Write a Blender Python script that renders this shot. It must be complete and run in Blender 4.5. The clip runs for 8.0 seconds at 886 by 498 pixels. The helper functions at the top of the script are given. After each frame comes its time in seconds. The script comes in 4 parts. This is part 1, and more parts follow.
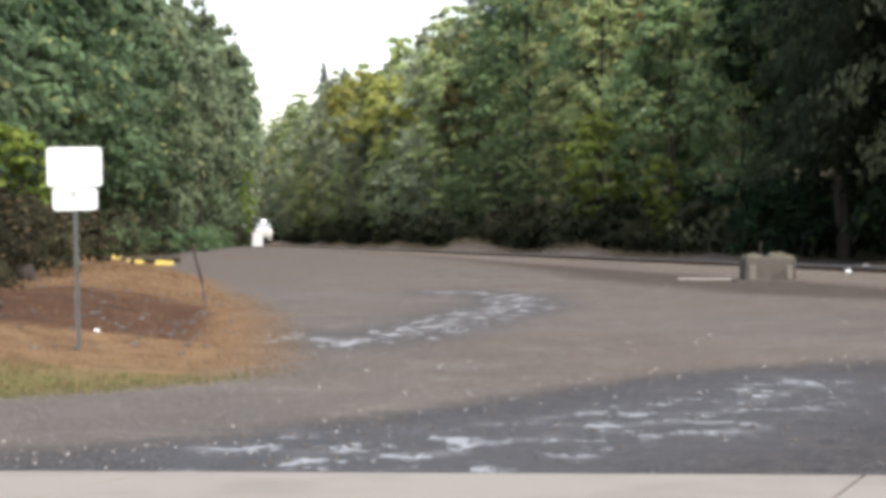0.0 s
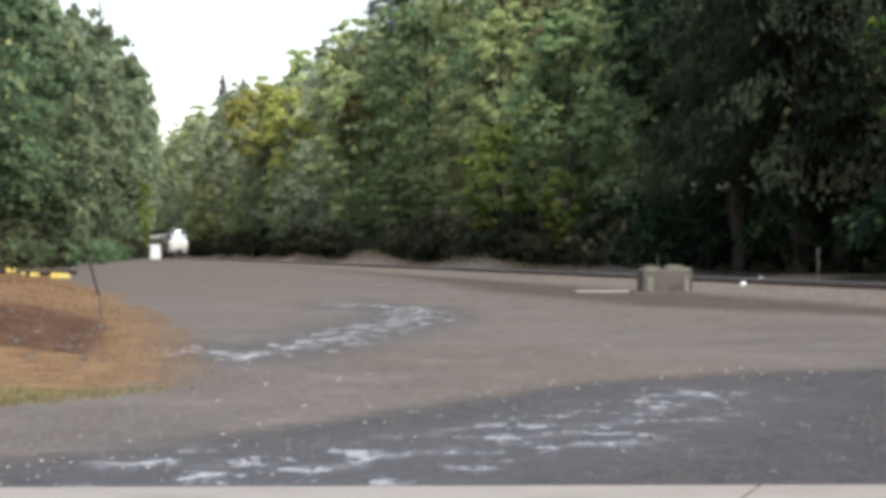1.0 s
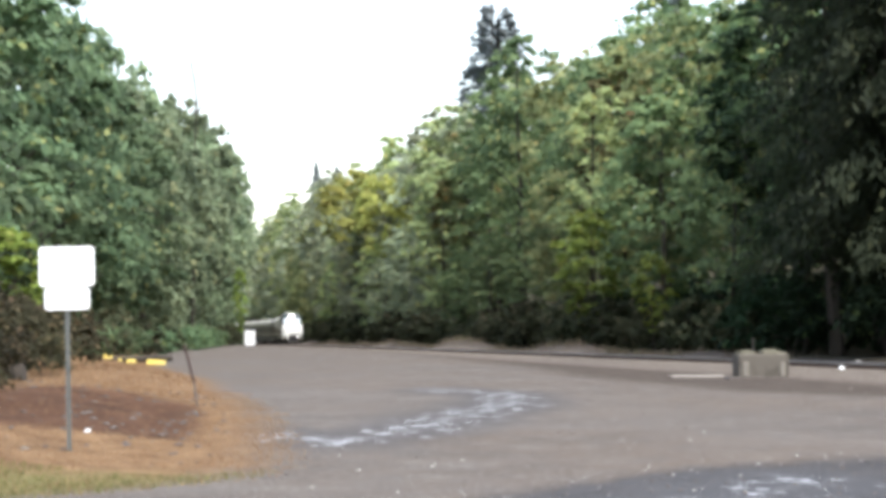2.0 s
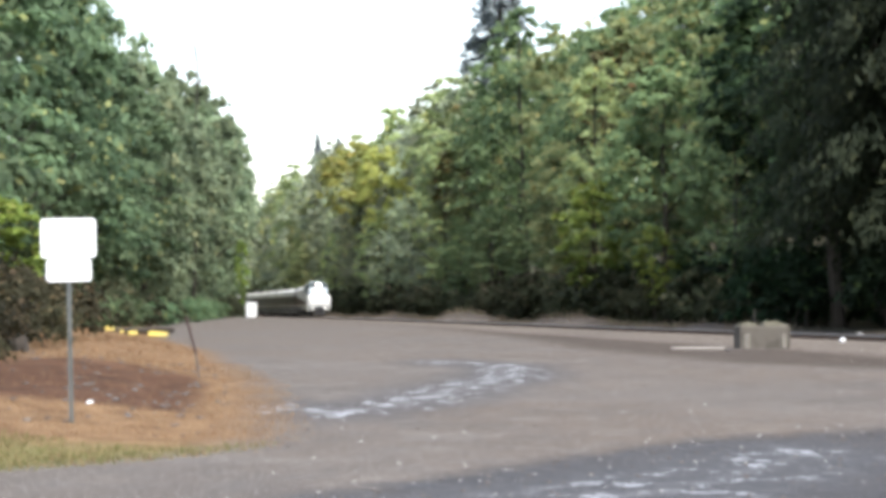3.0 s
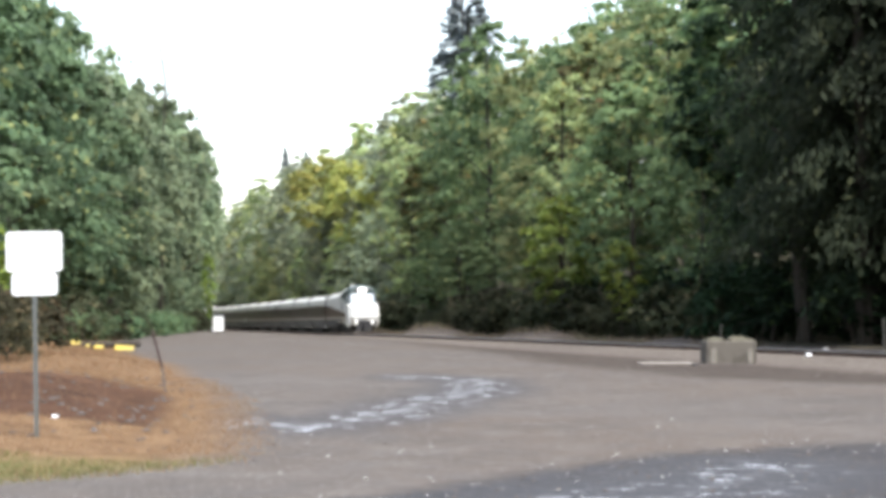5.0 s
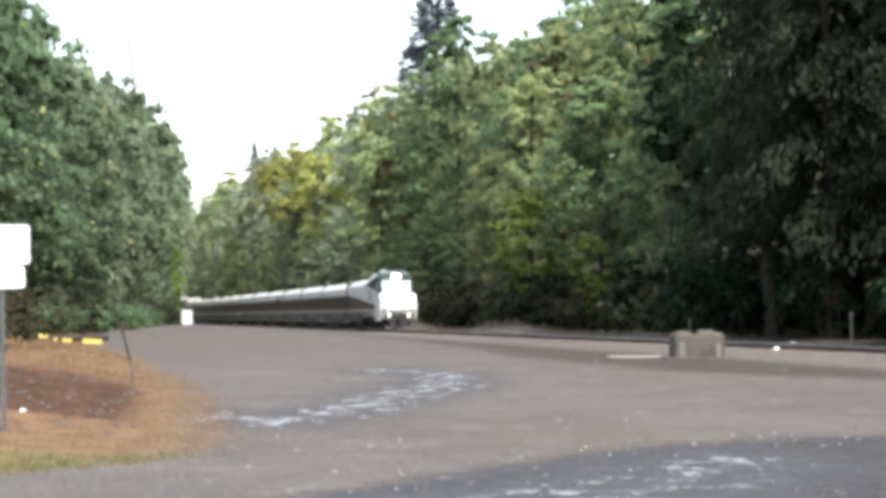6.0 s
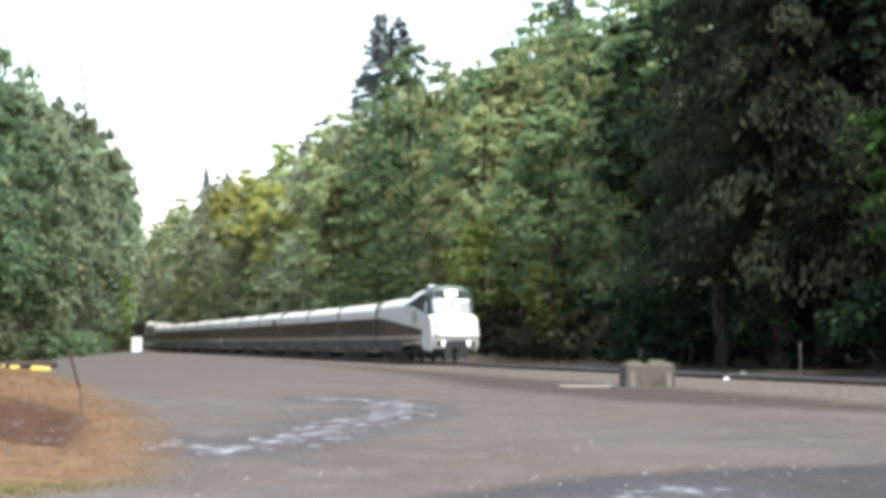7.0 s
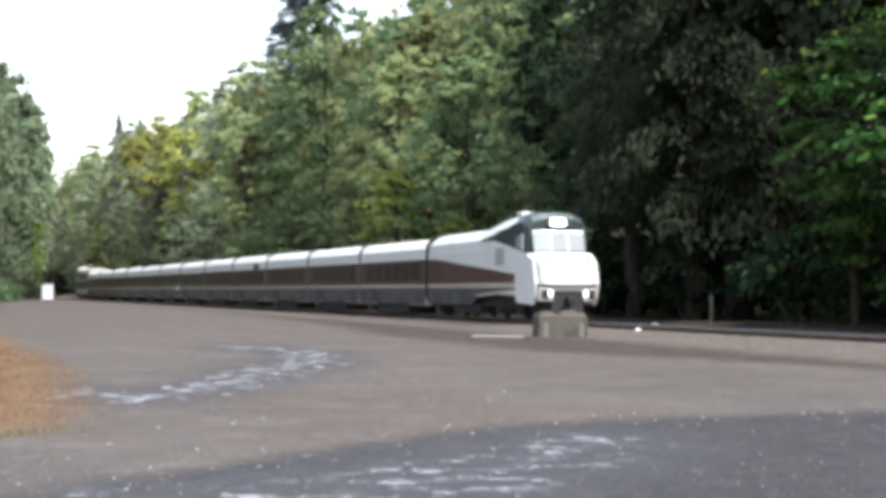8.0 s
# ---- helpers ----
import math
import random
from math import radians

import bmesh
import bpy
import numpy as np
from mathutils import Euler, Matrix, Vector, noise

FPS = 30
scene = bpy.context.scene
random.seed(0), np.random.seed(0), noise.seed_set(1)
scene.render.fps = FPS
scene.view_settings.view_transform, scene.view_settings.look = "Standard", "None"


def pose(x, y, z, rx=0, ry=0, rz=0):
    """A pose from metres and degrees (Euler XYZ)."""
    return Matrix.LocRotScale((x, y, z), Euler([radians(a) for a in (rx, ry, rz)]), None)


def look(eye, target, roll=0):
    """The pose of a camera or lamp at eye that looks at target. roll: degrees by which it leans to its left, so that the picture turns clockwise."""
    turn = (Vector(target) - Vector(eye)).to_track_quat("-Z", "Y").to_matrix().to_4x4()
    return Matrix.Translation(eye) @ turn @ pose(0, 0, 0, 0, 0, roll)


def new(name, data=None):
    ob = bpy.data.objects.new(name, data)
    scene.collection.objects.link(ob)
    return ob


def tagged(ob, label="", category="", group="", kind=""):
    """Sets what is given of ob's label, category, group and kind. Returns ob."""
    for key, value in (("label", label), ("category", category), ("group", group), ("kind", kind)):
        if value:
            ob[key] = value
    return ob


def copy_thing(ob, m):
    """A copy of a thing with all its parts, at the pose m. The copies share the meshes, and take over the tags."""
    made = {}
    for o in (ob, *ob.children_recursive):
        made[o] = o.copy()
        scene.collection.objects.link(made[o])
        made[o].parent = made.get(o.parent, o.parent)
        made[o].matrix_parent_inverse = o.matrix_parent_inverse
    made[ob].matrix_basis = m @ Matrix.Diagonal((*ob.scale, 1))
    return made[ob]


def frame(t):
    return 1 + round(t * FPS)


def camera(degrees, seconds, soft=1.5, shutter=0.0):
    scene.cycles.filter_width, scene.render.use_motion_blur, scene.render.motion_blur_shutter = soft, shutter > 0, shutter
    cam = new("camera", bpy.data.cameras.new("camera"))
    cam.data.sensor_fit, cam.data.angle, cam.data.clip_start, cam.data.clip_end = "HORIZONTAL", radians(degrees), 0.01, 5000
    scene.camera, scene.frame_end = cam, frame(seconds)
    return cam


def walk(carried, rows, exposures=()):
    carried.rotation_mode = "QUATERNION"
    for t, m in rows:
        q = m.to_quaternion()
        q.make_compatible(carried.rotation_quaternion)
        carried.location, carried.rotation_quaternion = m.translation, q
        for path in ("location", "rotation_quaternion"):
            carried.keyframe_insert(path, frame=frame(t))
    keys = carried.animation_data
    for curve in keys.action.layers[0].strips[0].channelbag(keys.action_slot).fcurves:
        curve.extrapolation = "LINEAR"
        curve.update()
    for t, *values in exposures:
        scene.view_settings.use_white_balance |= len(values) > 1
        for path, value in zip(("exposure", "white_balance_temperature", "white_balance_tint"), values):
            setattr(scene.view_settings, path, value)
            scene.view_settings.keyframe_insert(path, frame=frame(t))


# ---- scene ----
# ---------------------------------------------------------------- camera
EYE = 1.55
cam = camera(29.29, 8.0, soft=4.6)
# seconds, heading to the right, tilt up, lean (degrees)
SHAKE = [
    (0.0, -3.964, -0.328, 0.084),
    (0.1, -4.519, -0.370, 0.048),
    (0.2, -4.807, 0.135, 0.013),
    (0.3, -5.310, -0.149, -0.023),
    (0.4, -4.834, -0.586, -0.059),
    (0.5, -4.495, -0.465, -0.094),
    (0.6, -3.416, -0.660, -0.057),
    (0.7, -3.302, -0.667, -0.019),
    (0.8, -2.100, -0.379, 0.018),
    (0.9, -1.124, -0.538, 0.056),
    (1.0, -0.576, 0.100, 0.093),
    (1.1, -1.505, 0.730, -0.006),
    (1.2, -1.405, 1.558, -0.105),
    (1.3, -1.738, 2.254, -0.205),
    (1.4, -2.002, 2.191, -0.304),
    (1.5, -2.137, 2.375, -0.404),
    (1.7, -2.733, 2.872, -0.299),
    (1.8, -3.122, 2.654, -0.247),
    (2.0, -3.706, 2.983, -0.143),
    (2.1, -3.921, 3.104, -0.142),
    (2.2, -3.986, 2.999, -0.141),
    (3.3, -3.578, 1.934, -0.129),
    (3.5, -3.433, 1.970, -0.127),
    (3.7, -3.188, 2.277, 0.005),
    (3.8, -3.001, 2.293, 0.071),
    (4.0, -2.973, 2.365, 0.202),
    (4.2, -2.749, 2.313, 0.116),
    (4.3, -2.721, 2.320, 0.073),
    (4.5, -2.820, 2.635, -0.013),
    (4.7, -2.764, 2.517, -0.009),
    (5.8, -1.922, 2.543, 0.011),
    (6.0, -1.626, 2.309, 0.014),
    (6.2, -1.613, 2.342, -0.039),
    (6.3, -1.481, 2.608, -0.066),
    (6.5, -1.297, 2.698, -0.119),
    (6.7, -1.001, 2.566, 0.059),
    (6.8, -0.750, 2.477, 0.149),
    (7.0, -0.000, 3.280, 0.327),
    (7.2, 0.341, 2.527, 0.450),
    (7.3, 0.505, 2.992, 0.511),
    (7.5, 1.723, 2.027, 0.634),
    (7.7, 2.904, 2.172, 0.648),
    (7.8, 3.349, 2.073, 0.654),
    (7.9, 3.693, 1.579, 0.661),
    (8.0, 2.901, 1.611, 0.668),
]
walk(cam, [(t, pose(0, 0, EYE, 90 + up, 0, -yaw) @ pose(0, 0, 0, 0, 0, lean)) for t, yaw, up, lean in SHAKE],
     exposures=((0.0, 1.06, 6600, 13), (0.9, 1.0, 6500, 12), (1.5, 1.45, 6300, 12), (6.5, 1.45, 6300, 12), (8.0, 1.27, 6200, 13)))

# ---------------------------------------------------------------- light
SUN_ELEV, SUN_AZ = radians(63), radians(135)      # azimuth clockwise from +y
world = bpy.data.worlds.new("sky")
scene.world = world
world.use_nodes = True
wn = world.node_tree
sky = wn.nodes.new("ShaderNodeTexSky")
sky.sky_type, sky.sun_disc = "NISHITA", False
sky.sun_elevation, sky.sun_rotation = SUN_ELEV, SUN_AZ
sky.air_density, sky.dust_density, sky.ozone_density = 1.5, 0.9, 0.8
veil = wn.nodes.new("ShaderNodeHueSaturation")      # thin cloud takes the blue out of the sky
veil.inputs["Saturation"].default_value, veil.inputs["Value"].default_value = 0.62, 1.2
wn.links.new(sky.outputs[0], veil.inputs["Color"])
wn.links.new(veil.outputs[0], wn.nodes["Background"].inputs[0])
wn.nodes["Background"].inputs[1].default_value = 0.115
sun_data = bpy.data.lights.new("sun", "SUN")
sun_data.energy, sun_data.angle, sun_data.color = 3.3, radians(26), (1.0, 0.96, 0.88)
sun = new("sun", sun_data)
toward = Vector((math.sin(SUN_AZ) * math.cos(SUN_ELEV), math.cos(SUN_AZ) * math.cos(SUN_ELEV), math.sin(SUN_ELEV)))
sun.matrix_world = look(toward * 60, (0, 0, 0))


# ---------------------------------------------------------------- materials
class Nodes:
    """A small builder for node materials."""

    def __init__(self, name):
        self.mat = bpy.data.materials.new(name)
        self.mat.use_nodes = True
        self.tree = self.mat.node_tree
        self.bsdf = self.tree.nodes["Principled BSDF"]
        self.out = self.tree.nodes["Material Output"]

    def add(self, kind):
        return self.tree.nodes.new(kind)

    def link(self, a, b):
        self.tree.links.new(a, b)

    def put(self, socket, value):
        if hasattr(value, "is_output"):
            self.link(value, socket)
        else:
            socket.default_value = value

    def pos(self):
        return self.add("ShaderNodeNewGeometry").outputs["Position"]

    def noise(self, scale, detail=4.0, rough=0.55, vec=None, stretch=None):
        n = self.add("ShaderNodeTexNoise")
        v = vec if vec is not None else self.pos()
        if stretch:
            m = self.add("ShaderNodeMapping")
            m.inputs["Scale"].default_value = stretch
            self.link(v, m.inputs[0])
            v = m.outputs[0]
        self.link(v, n.inputs["Vector"])
        n.inputs["Scale"].default_value, n.inputs["Detail"].default_value, n.inputs["Roughness"].default_value = scale, detail, rough
        return n.outputs["Fac"]

    def vor(self, scale, feature="F1", out="Distance", vec=None):
        n = self.add("ShaderNodeTexVoronoi")
        n.feature = feature
        self.link(vec if vec is not None else self.pos(), n.inputs["Vector"])
        n.inputs["Scale"].default_value = scale
        return n.outputs[out]

    def math(self, op, a, b=0.0, c=0.0):
        n = self.add("ShaderNodeMath")
        n.operation = op
        for s, v in zip(n.inputs, (a, b, c)):
            self.put(s, v)
        return n.outputs[0]

    def ramp(self, x, lo, hi, a=0.0, b=1.0):
        n = self.add("ShaderNodeMapRange")
        n.interpolation_type = "SMOOTHSTEP"
        for i, v in enumerate((x, lo, hi, a, b)):
            self.put(n.inputs[i], v)
        return n.outputs[0]

    def mix(self, fac, a, b):
        n = self.add("ShaderNodeMix")
        n.data_type = "RGBA"
        self.put(n.inputs[0], fac)
        for s, v in ((n.inputs[6], a), (n.inputs[7], b)):
            self.put(s, v if hasattr(v, "is_output") else (*v, 1.0))
        return n.outputs[2]

    def attr(self, name):
        n = self.add("ShaderNodeAttribute")
        n.attribute_name = name
        return n.outputs["Fac"]

    def bump(self, height, strength=0.4, dist=0.02):
        n = self.add("ShaderNodeBump")
        n.inputs["Strength"].default_value, n.inputs["Distance"].default_value = strength, dist
        self.link(height, n.inputs["Height"])
        self.link(n.outputs[0], self.bsdf.inputs["Normal"])

    def done(self, color=None, rough=0.8, metal=0.0, spec=0.5):
        if color is not None:
            self.put(self.bsdf.inputs["Base Color"], color if hasattr(color, "is_output") else (*color, 1.0))
        self.put(self.bsdf.inputs["Roughness"], rough)
        self.put(self.bsdf.inputs["Metallic"], metal)
        self.put(self.bsdf.inputs["Specular IOR Level"], spec)
        return self.mat


def worn(name, base, dirt, rough=0.5, scale=1.2, amount=0.6, metal=0.0, grain=60.0, bump=0.15):
    """Paint, concrete or metal with stains at two scales."""
    n = Nodes(name)
    vec = n.add("ShaderNodeTexCoord").outputs["Object"]
    big = n.ramp(n.noise(scale, 5, vec=vec), 0.42, 0.72, 0, amount)
    fine = n.noise(grain, 3, vec=vec)
    c = n.mix(big, base, dirt)
    c = n.mix(n.ramp(fine, 0.45, 0.8, 0, 0.3), c, dirt)
    n.bump(fine, bump, 0.01)
    return n.done(c, n.ramp(big, 0, 1, rough, min(1, rough + 0.25)), metal)


def leaf_material(name, dark, light, odd, odd_share=0.08):
    n = Nodes(name)
    geo = n.add("ShaderNodeNewGeometry")
    isl = geo.outputs["Random Per Island"]
    per = n.add("ShaderNodeObjectInfo").outputs["Random"]
    c = n.mix(n.ramp(isl, 0, 1, 0.12, 0.72), dark, light)
    c = n.mix(n.ramp(n.noise(0.12, 3), 0.38, 0.66, 0, 0.6), c, light)
    c = n.mix(n.math("LESS_THAN", n.math("FRACT", n.math("MULTIPLY", isl, 37.7)), odd_share), c, odd)
    hsv = n.add("ShaderNodeHueSaturation")
    n.link(c, hsv.inputs["Color"])
    n.link(n.ramp(per, 0, 1, 0.485, 0.515), hsv.inputs["Hue"])
    n.link(n.ramp(per, 0, 1, 0.75, 1.25), hsv.inputs["Value"])
    n.done(hsv.outputs[0], 0.7, 0, 0.15)
    tr = n.add("ShaderNodeBsdfTranslucent")
    n.link(hsv.outputs[0], tr.inputs[0])
    mx = n.add("ShaderNodeMixShader")
    mx.inputs[0].default_value = 0.5
    n.link(n.bsdf.outputs[0], mx.inputs[1])
    n.link(tr.outputs[0], mx.inputs[2])
    n.link(mx.outputs[0], n.out.inputs[0])
    return n.mat


def ground_material():
    """Gravel lot with a damp tarred strip, wet fines with painted sky sheen, dry grass and track ballast; zones come
    from signed distances.
    """
    n = Nodes("ground")
    big, mid = n.noise(0.22, 5), n.noise(1.3, 5)
    fine, speck = n.noise(14.0, 4, 0.7), n.vor(26.0)
    rag = n.math("SUBTRACT", n.noise(1.7, 6, 0.65), 0.5)
    gravel = n.mix(n.ramp(big, 0.35, 0.7), (0.074, 0.063, 0.056), (0.100, 0.085, 0.075))
    gravel = n.mix(n.ramp(n.noise(0.07, 4), 0.42, 0.62, 0, 0.75), gravel, (0.088, 0.068, 0.054))
    gravel = n.mix(n.ramp(mid, 0.4, 0.75, 0, 0.5), gravel, (0.080, 0.077, 0.075))
    gravel = n.mix(n.ramp(fine, 0.48, 0.75, 0, 0.65), gravel, (0.20, 0.182, 0.16))
    gravel = n.mix(n.ramp(n.noise(5.0, 6, 0.8), 0.5, 0.72, 0, 0.6), gravel, (0.046, 0.041, 0.038))
    gravel = n.mix(n.ramp(n.noise(0.6, 6, 0.75, stretch=(0.7, 0.5, 1)), 0.46, 0.68, 0, 0.5), gravel, (0.068, 0.060, 0.054))
    gravel = n.mix(n.ramp(n.noise(1.3, 7, 0.8, stretch=(0.7, 0.5, 1)), 0.50, 0.72, 0, 0.5), gravel, (0.17, 0.15, 0.128))
    stone = n.math("MULTIPLY", n.math("LESS_THAN", speck, 0.2), n.math("GREATER_THAN", n.vor(26.0, out="Color"), 0.55))
    gravel = n.mix(n.math("MULTIPLY", stone, 0.6), gravel, (0.5, 0.48, 0.45))
    tar = n.mix(n.ramp(n.noise(2.5, 5, 0.7), 0.3, 0.75), (0.009, 0.0098, 0.013), (0.024, 0.0248, 0.0295))
    tar = n.mix(n.math("MULTIPLY", stone, 0.7), tar, (0.4, 0.39, 0.37))
    tar_d = n.math("ADD", n.attr("tar"), n.math("MULTIPLY", rag, 2.6))
    is_tar = n.ramp(tar_d, -0.7, 0.8, 1, 0)
    c = n.mix(n.math("MULTIPLY", is_tar, n.ramp(n.noise(3.0, 6, 0.75), 0.3, 0.65, 0.95, 0.6)), gravel, tar)
    damp = n.ramp(n.math("ADD", n.attr("wet"), n.math("MULTIPLY", rag, 1.6)), -0.4, 1.1, 1, 0)
    c = n.mix(n.math("MULTIPLY", damp, 0.6), c, (0.052, 0.052, 0.056))
    # wet streaks; their sky reflection is painted as pale blue-grey
    streak = n.ramp(n.noise(3.4, 7, 0.75, stretch=(0.5, 0.42, 1)), 0.53, 0.60)
    wet_sheen = n.math("MULTIPLY", streak, n.ramp(n.math("ADD", n.attr("wet"), n.math("MULTIPLY", rag, 1.2)), -0.45, 0.15, 1, 0))
    wet_sheen = n.math("MAXIMUM", wet_sheen, n.math("MULTIPLY", n.ramp(n.noise(5.0, 6, 0.75, stretch=(0.5, 0.4, 1)), 0.44, 0.58), n.ramp(n.math("ADD", n.attr("wet"), n.math("MULTIPLY", rag, 1.2)), -1.25, -0.6, 1.0, 0)))
    c = n.mix(n.math("MULTIPLY", wet_sheen, 0.72), c, (0.27, 0.27, 0.285))
    grass_d = n.math("ADD", n.attr("grass"), n.math("MULTIPLY", rag, 1.0))
    soil = n.mix(n.ramp(mid, 0.35, 0.7), (0.050, 0.024, 0.013), (0.088, 0.046, 0.027))
    soil = n.mix(n.ramp(n.noise(0.9, 6, 0.7), 0.48, 0.66, 0, 0.75), soil, (0.026, 0.015, 0.010))
    soil = n.mix(n.ramp(fine, 0.4, 0.8, 0, 0.6), soil, (0.050, 0.030, 0.019))
    thatch = n.mix(n.ramp(n.noise(2.2, 5, 0.7), 0.35, 0.68), (0.095, 0.055, 0.029), (0.185, 0.117, 0.063))
    thatch = n.mix(n.ramp(n.math("ADD", n.attr("lawn"), n.math("MULTIPLY", rag, 1.2)), 0.15, 1.0, 0, 0.75), thatch, (0.095, 0.10, 0.036))
    soil = n.mix(n.ramp(n.math("ADD", n.attr("bare"), n.math("MULTIPLY", rag, 2.2)), 0.1, 0.85), thatch, soil)
    c = n.mix(n.ramp(grass_d, -0.9, 0.55, 1, 0), c, soil)
    dirt = n.mix(n.ramp(mid, 0.35, 0.7), (0.042, 0.033, 0.027), (0.064, 0.051, 0.042))
    dirt = n.mix(n.ramp(fine, 0.5, 0.8, 0, 0.5), dirt, (0.033, 0.028, 0.024))
    c = n.mix(n.ramp(n.math("ADD", n.attr("dirt"), n.math("MULTIPLY", rag, 3.0)), -1.2, 1.2, 0.85, 0), c, dirt)
    bal = n.mix(n.vor(9.0, out="Color"), (0.075, 0.06, 0.05), (0.15, 0.13, 0.112))
    bal_d = n.math("ADD", n.attr("track"), n.math("MULTIPLY", rag, 1.2))
    c = n.mix(n.ramp(bal_d, 3.2, 4.2, 1, 0), c, bal)
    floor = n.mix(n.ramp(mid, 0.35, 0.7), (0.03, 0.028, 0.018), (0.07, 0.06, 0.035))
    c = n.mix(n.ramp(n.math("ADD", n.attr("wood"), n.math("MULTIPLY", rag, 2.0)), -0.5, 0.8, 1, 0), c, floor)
    h = n.math("ADD", n.math("MULTIPLY", speck, 0.7), n.math("MULTIPLY", fine, 0.6))
    n.bump(h, 0.8, 0.03)
    wetness = n.math("MAXIMUM", n.math("MULTIPLY", wet_sheen, 1.0), n.math("MULTIPLY", is_tar, 0.35))
    return n.done(c, n.ramp(wetness, 0, 1, 0.95, 0.36), 0.0, n.ramp(wetness, 0, 1, 0.1, 0.5))


M = {}
M["ground"] = ground_material()
M["concrete"] = worn("concrete", (0.185, 0.166, 0.145), (0.13, 0.115, 0.098), 0.85, 0.8)
M["old_concrete"] = worn("old_concrete", (0.115, 0.10, 0.082), (0.055, 0.046, 0.036), 0.9, 2.0, 0.8)
M["pale_concrete"] = worn("pale_concrete", (0.32, 0.29, 0.255), (0.18, 0.16, 0.135), 0.9, 3.0)
M["mid_concrete"] = worn("mid_concrete", (0.21, 0.19, 0.16), (0.12, 0.105, 0.085), 0.9, 5.0, 0.8)
M["moss"] = worn("moss", (0.075, 0.07, 0.045), (0.11, 0.095, 0.07), 0.95, 6.0, bump=0.6)
M["tarmac"] = worn("tarmac", (0.055, 0.055, 0.058), (0.09, 0.088, 0.085), 0.9, 0.6)
M["rail_rust"] = worn("rail_rust", (0.085, 0.045, 0.028), (0.04, 0.026, 0.02), 0.75, 3.0, metal=0.4)
M["rail_head"] = worn("rail_head", (0.35, 0.33, 0.32), (0.2, 0.17, 0.15), 0.4, 3.0, metal=0.9)
M["tie"] = worn("tie", (0.075, 0.058, 0.045), (0.13, 0.11, 0.09), 0.9, 4.0)
M["white_paint"] = worn("white_paint", (0.80, 0.79, 0.75), (0.62, 0.59, 0.52), 0.35, 0.5, 0.4, grain=25, bump=0.03)
M["cream_paint"] = worn("cream_paint", (0.47, 0.455, 0.41), (0.33, 0.31, 0.27), 0.4, 0.5, 0.5, grain=25, bump=0.03)
M["brown_paint"] = worn("brown_paint", (0.085, 0.042, 0.034), (0.055, 0.035, 0.028), 0.35, 0.4, 0.6, grain=25, bump=0.03)
M["grey_paint"] = worn("grey_paint", (0.082, 0.08, 0.08), (0.048, 0.045, 0.044), 0.5, 0.5, 0.7, grain=25, bump=0.05)
M["green_paint"] = worn("green_paint", (0.035, 0.055, 0.052), (0.05, 0.06, 0.055), 0.35, 0.5, 0.5, grain=25, bump=0.03)
M["copper_paint"] = worn("copper_paint", (0.55, 0.47, 0.38), (0.42, 0.33, 0.25), 0.4, 0.5, grain=25, bump=0.03)
M["black_steel"] = worn("black_steel", (0.018, 0.017, 0.018), (0.04, 0.034, 0.03), 0.7, 2.0)
M["rubber"] = worn("rubber", (0.02, 0.02, 0.021), (0.035, 0.03, 0.03), 0.8, 2.0)
M["bellows"] = worn("bellows", (0.17, 0.165, 0.16), (0.10, 0.097, 0.093), 0.7, 2.0)
M["wheel_steel"] = worn("wheel_steel", (0.24, 0.235, 0.23), (0.13, 0.12, 0.11), 0.5, 2.0, metal=0.2)
M["galvanised"] = worn("galvanised", (0.2, 0.21, 0.2), (0.13, 0.135, 0.13), 0.5, 3.0, metal=0.6)
M["sign_white"] = worn("sign_white", (0.86, 0.86, 0.85), (0.8, 0.8, 0.78), 0.4, 2.0, 0.2, grain=10, bump=0.01)
M["yellow_paint"] = worn("yellow_paint", (0.72, 0.56, 0.12), (0.5, 0.42, 0.2), 0.6, 3.0)
M["rust"] = worn("rust", (0.055, 0.032, 0.025), (0.035, 0.022, 0.02), 0.85, 4.0)
M["bark"] = worn("bark", (0.052, 0.042, 0.033), (0.028, 0.023, 0.018), 0.95, 1.5, 0.8, grain=14, bump=0.8)
M["pale_rock"] = worn("pale_rock", (0.38, 0.365, 0.34), (0.22, 0.205, 0.185), 0.85, 6.0, bump=0.5)
M["dark_rock"] = worn("dark_rock", (0.09, 0.075, 0.065), (0.05, 0.042, 0.038), 0.9, 6.0, bump=0.5)
M["bar_grey"] = worn("bar_grey", (0.42, 0.40, 0.38), (0.5, 0.48, 0.45), 0.5, 6.0)
g = Nodes("glass_dark")
M["glass_dark"] = g.done(g.mix(g.noise(1.5), (0.028, 0.02, 0.018), (0.055, 0.036, 0.031)), 0.3, 0.0, 0.15)
# cab glass; the pale base colour stands for reflected sky
g = Nodes("glass_glare")
M["glass_glare"] = g.done(g.mix(g.noise(2.0), (0.46, 0.48, 0.49), (0.60, 0.61, 0.61)), 0.22, 0.45, 0.8)
g = Nodes("lamp_glow")
g.put(g.bsdf.inputs["Emission Color"], (1.0, 0.97, 0.9, 1.0))
g.put(g.bsdf.inputs["Emission Strength"], 2.2)
M["lamp_glow"] = g.done((0.9, 0.9, 0.85), 0.2)
g = Nodes("lamp_dim")
g.put(g.bsdf.inputs["Emission Color"], (1.0, 0.97, 0.9, 1.0))
g.put(g.bsdf.inputs["Emission Strength"], 1.2)
M["lamp_dim"] = g.done((0.9, 0.9, 0.85), 0.2)
M["leaf_maple"] = leaf_material("leaf_maple", (0.080, 0.130, 0.072), (0.24, 0.33, 0.15), (0.33, 0.34, 0.13), 0.06)
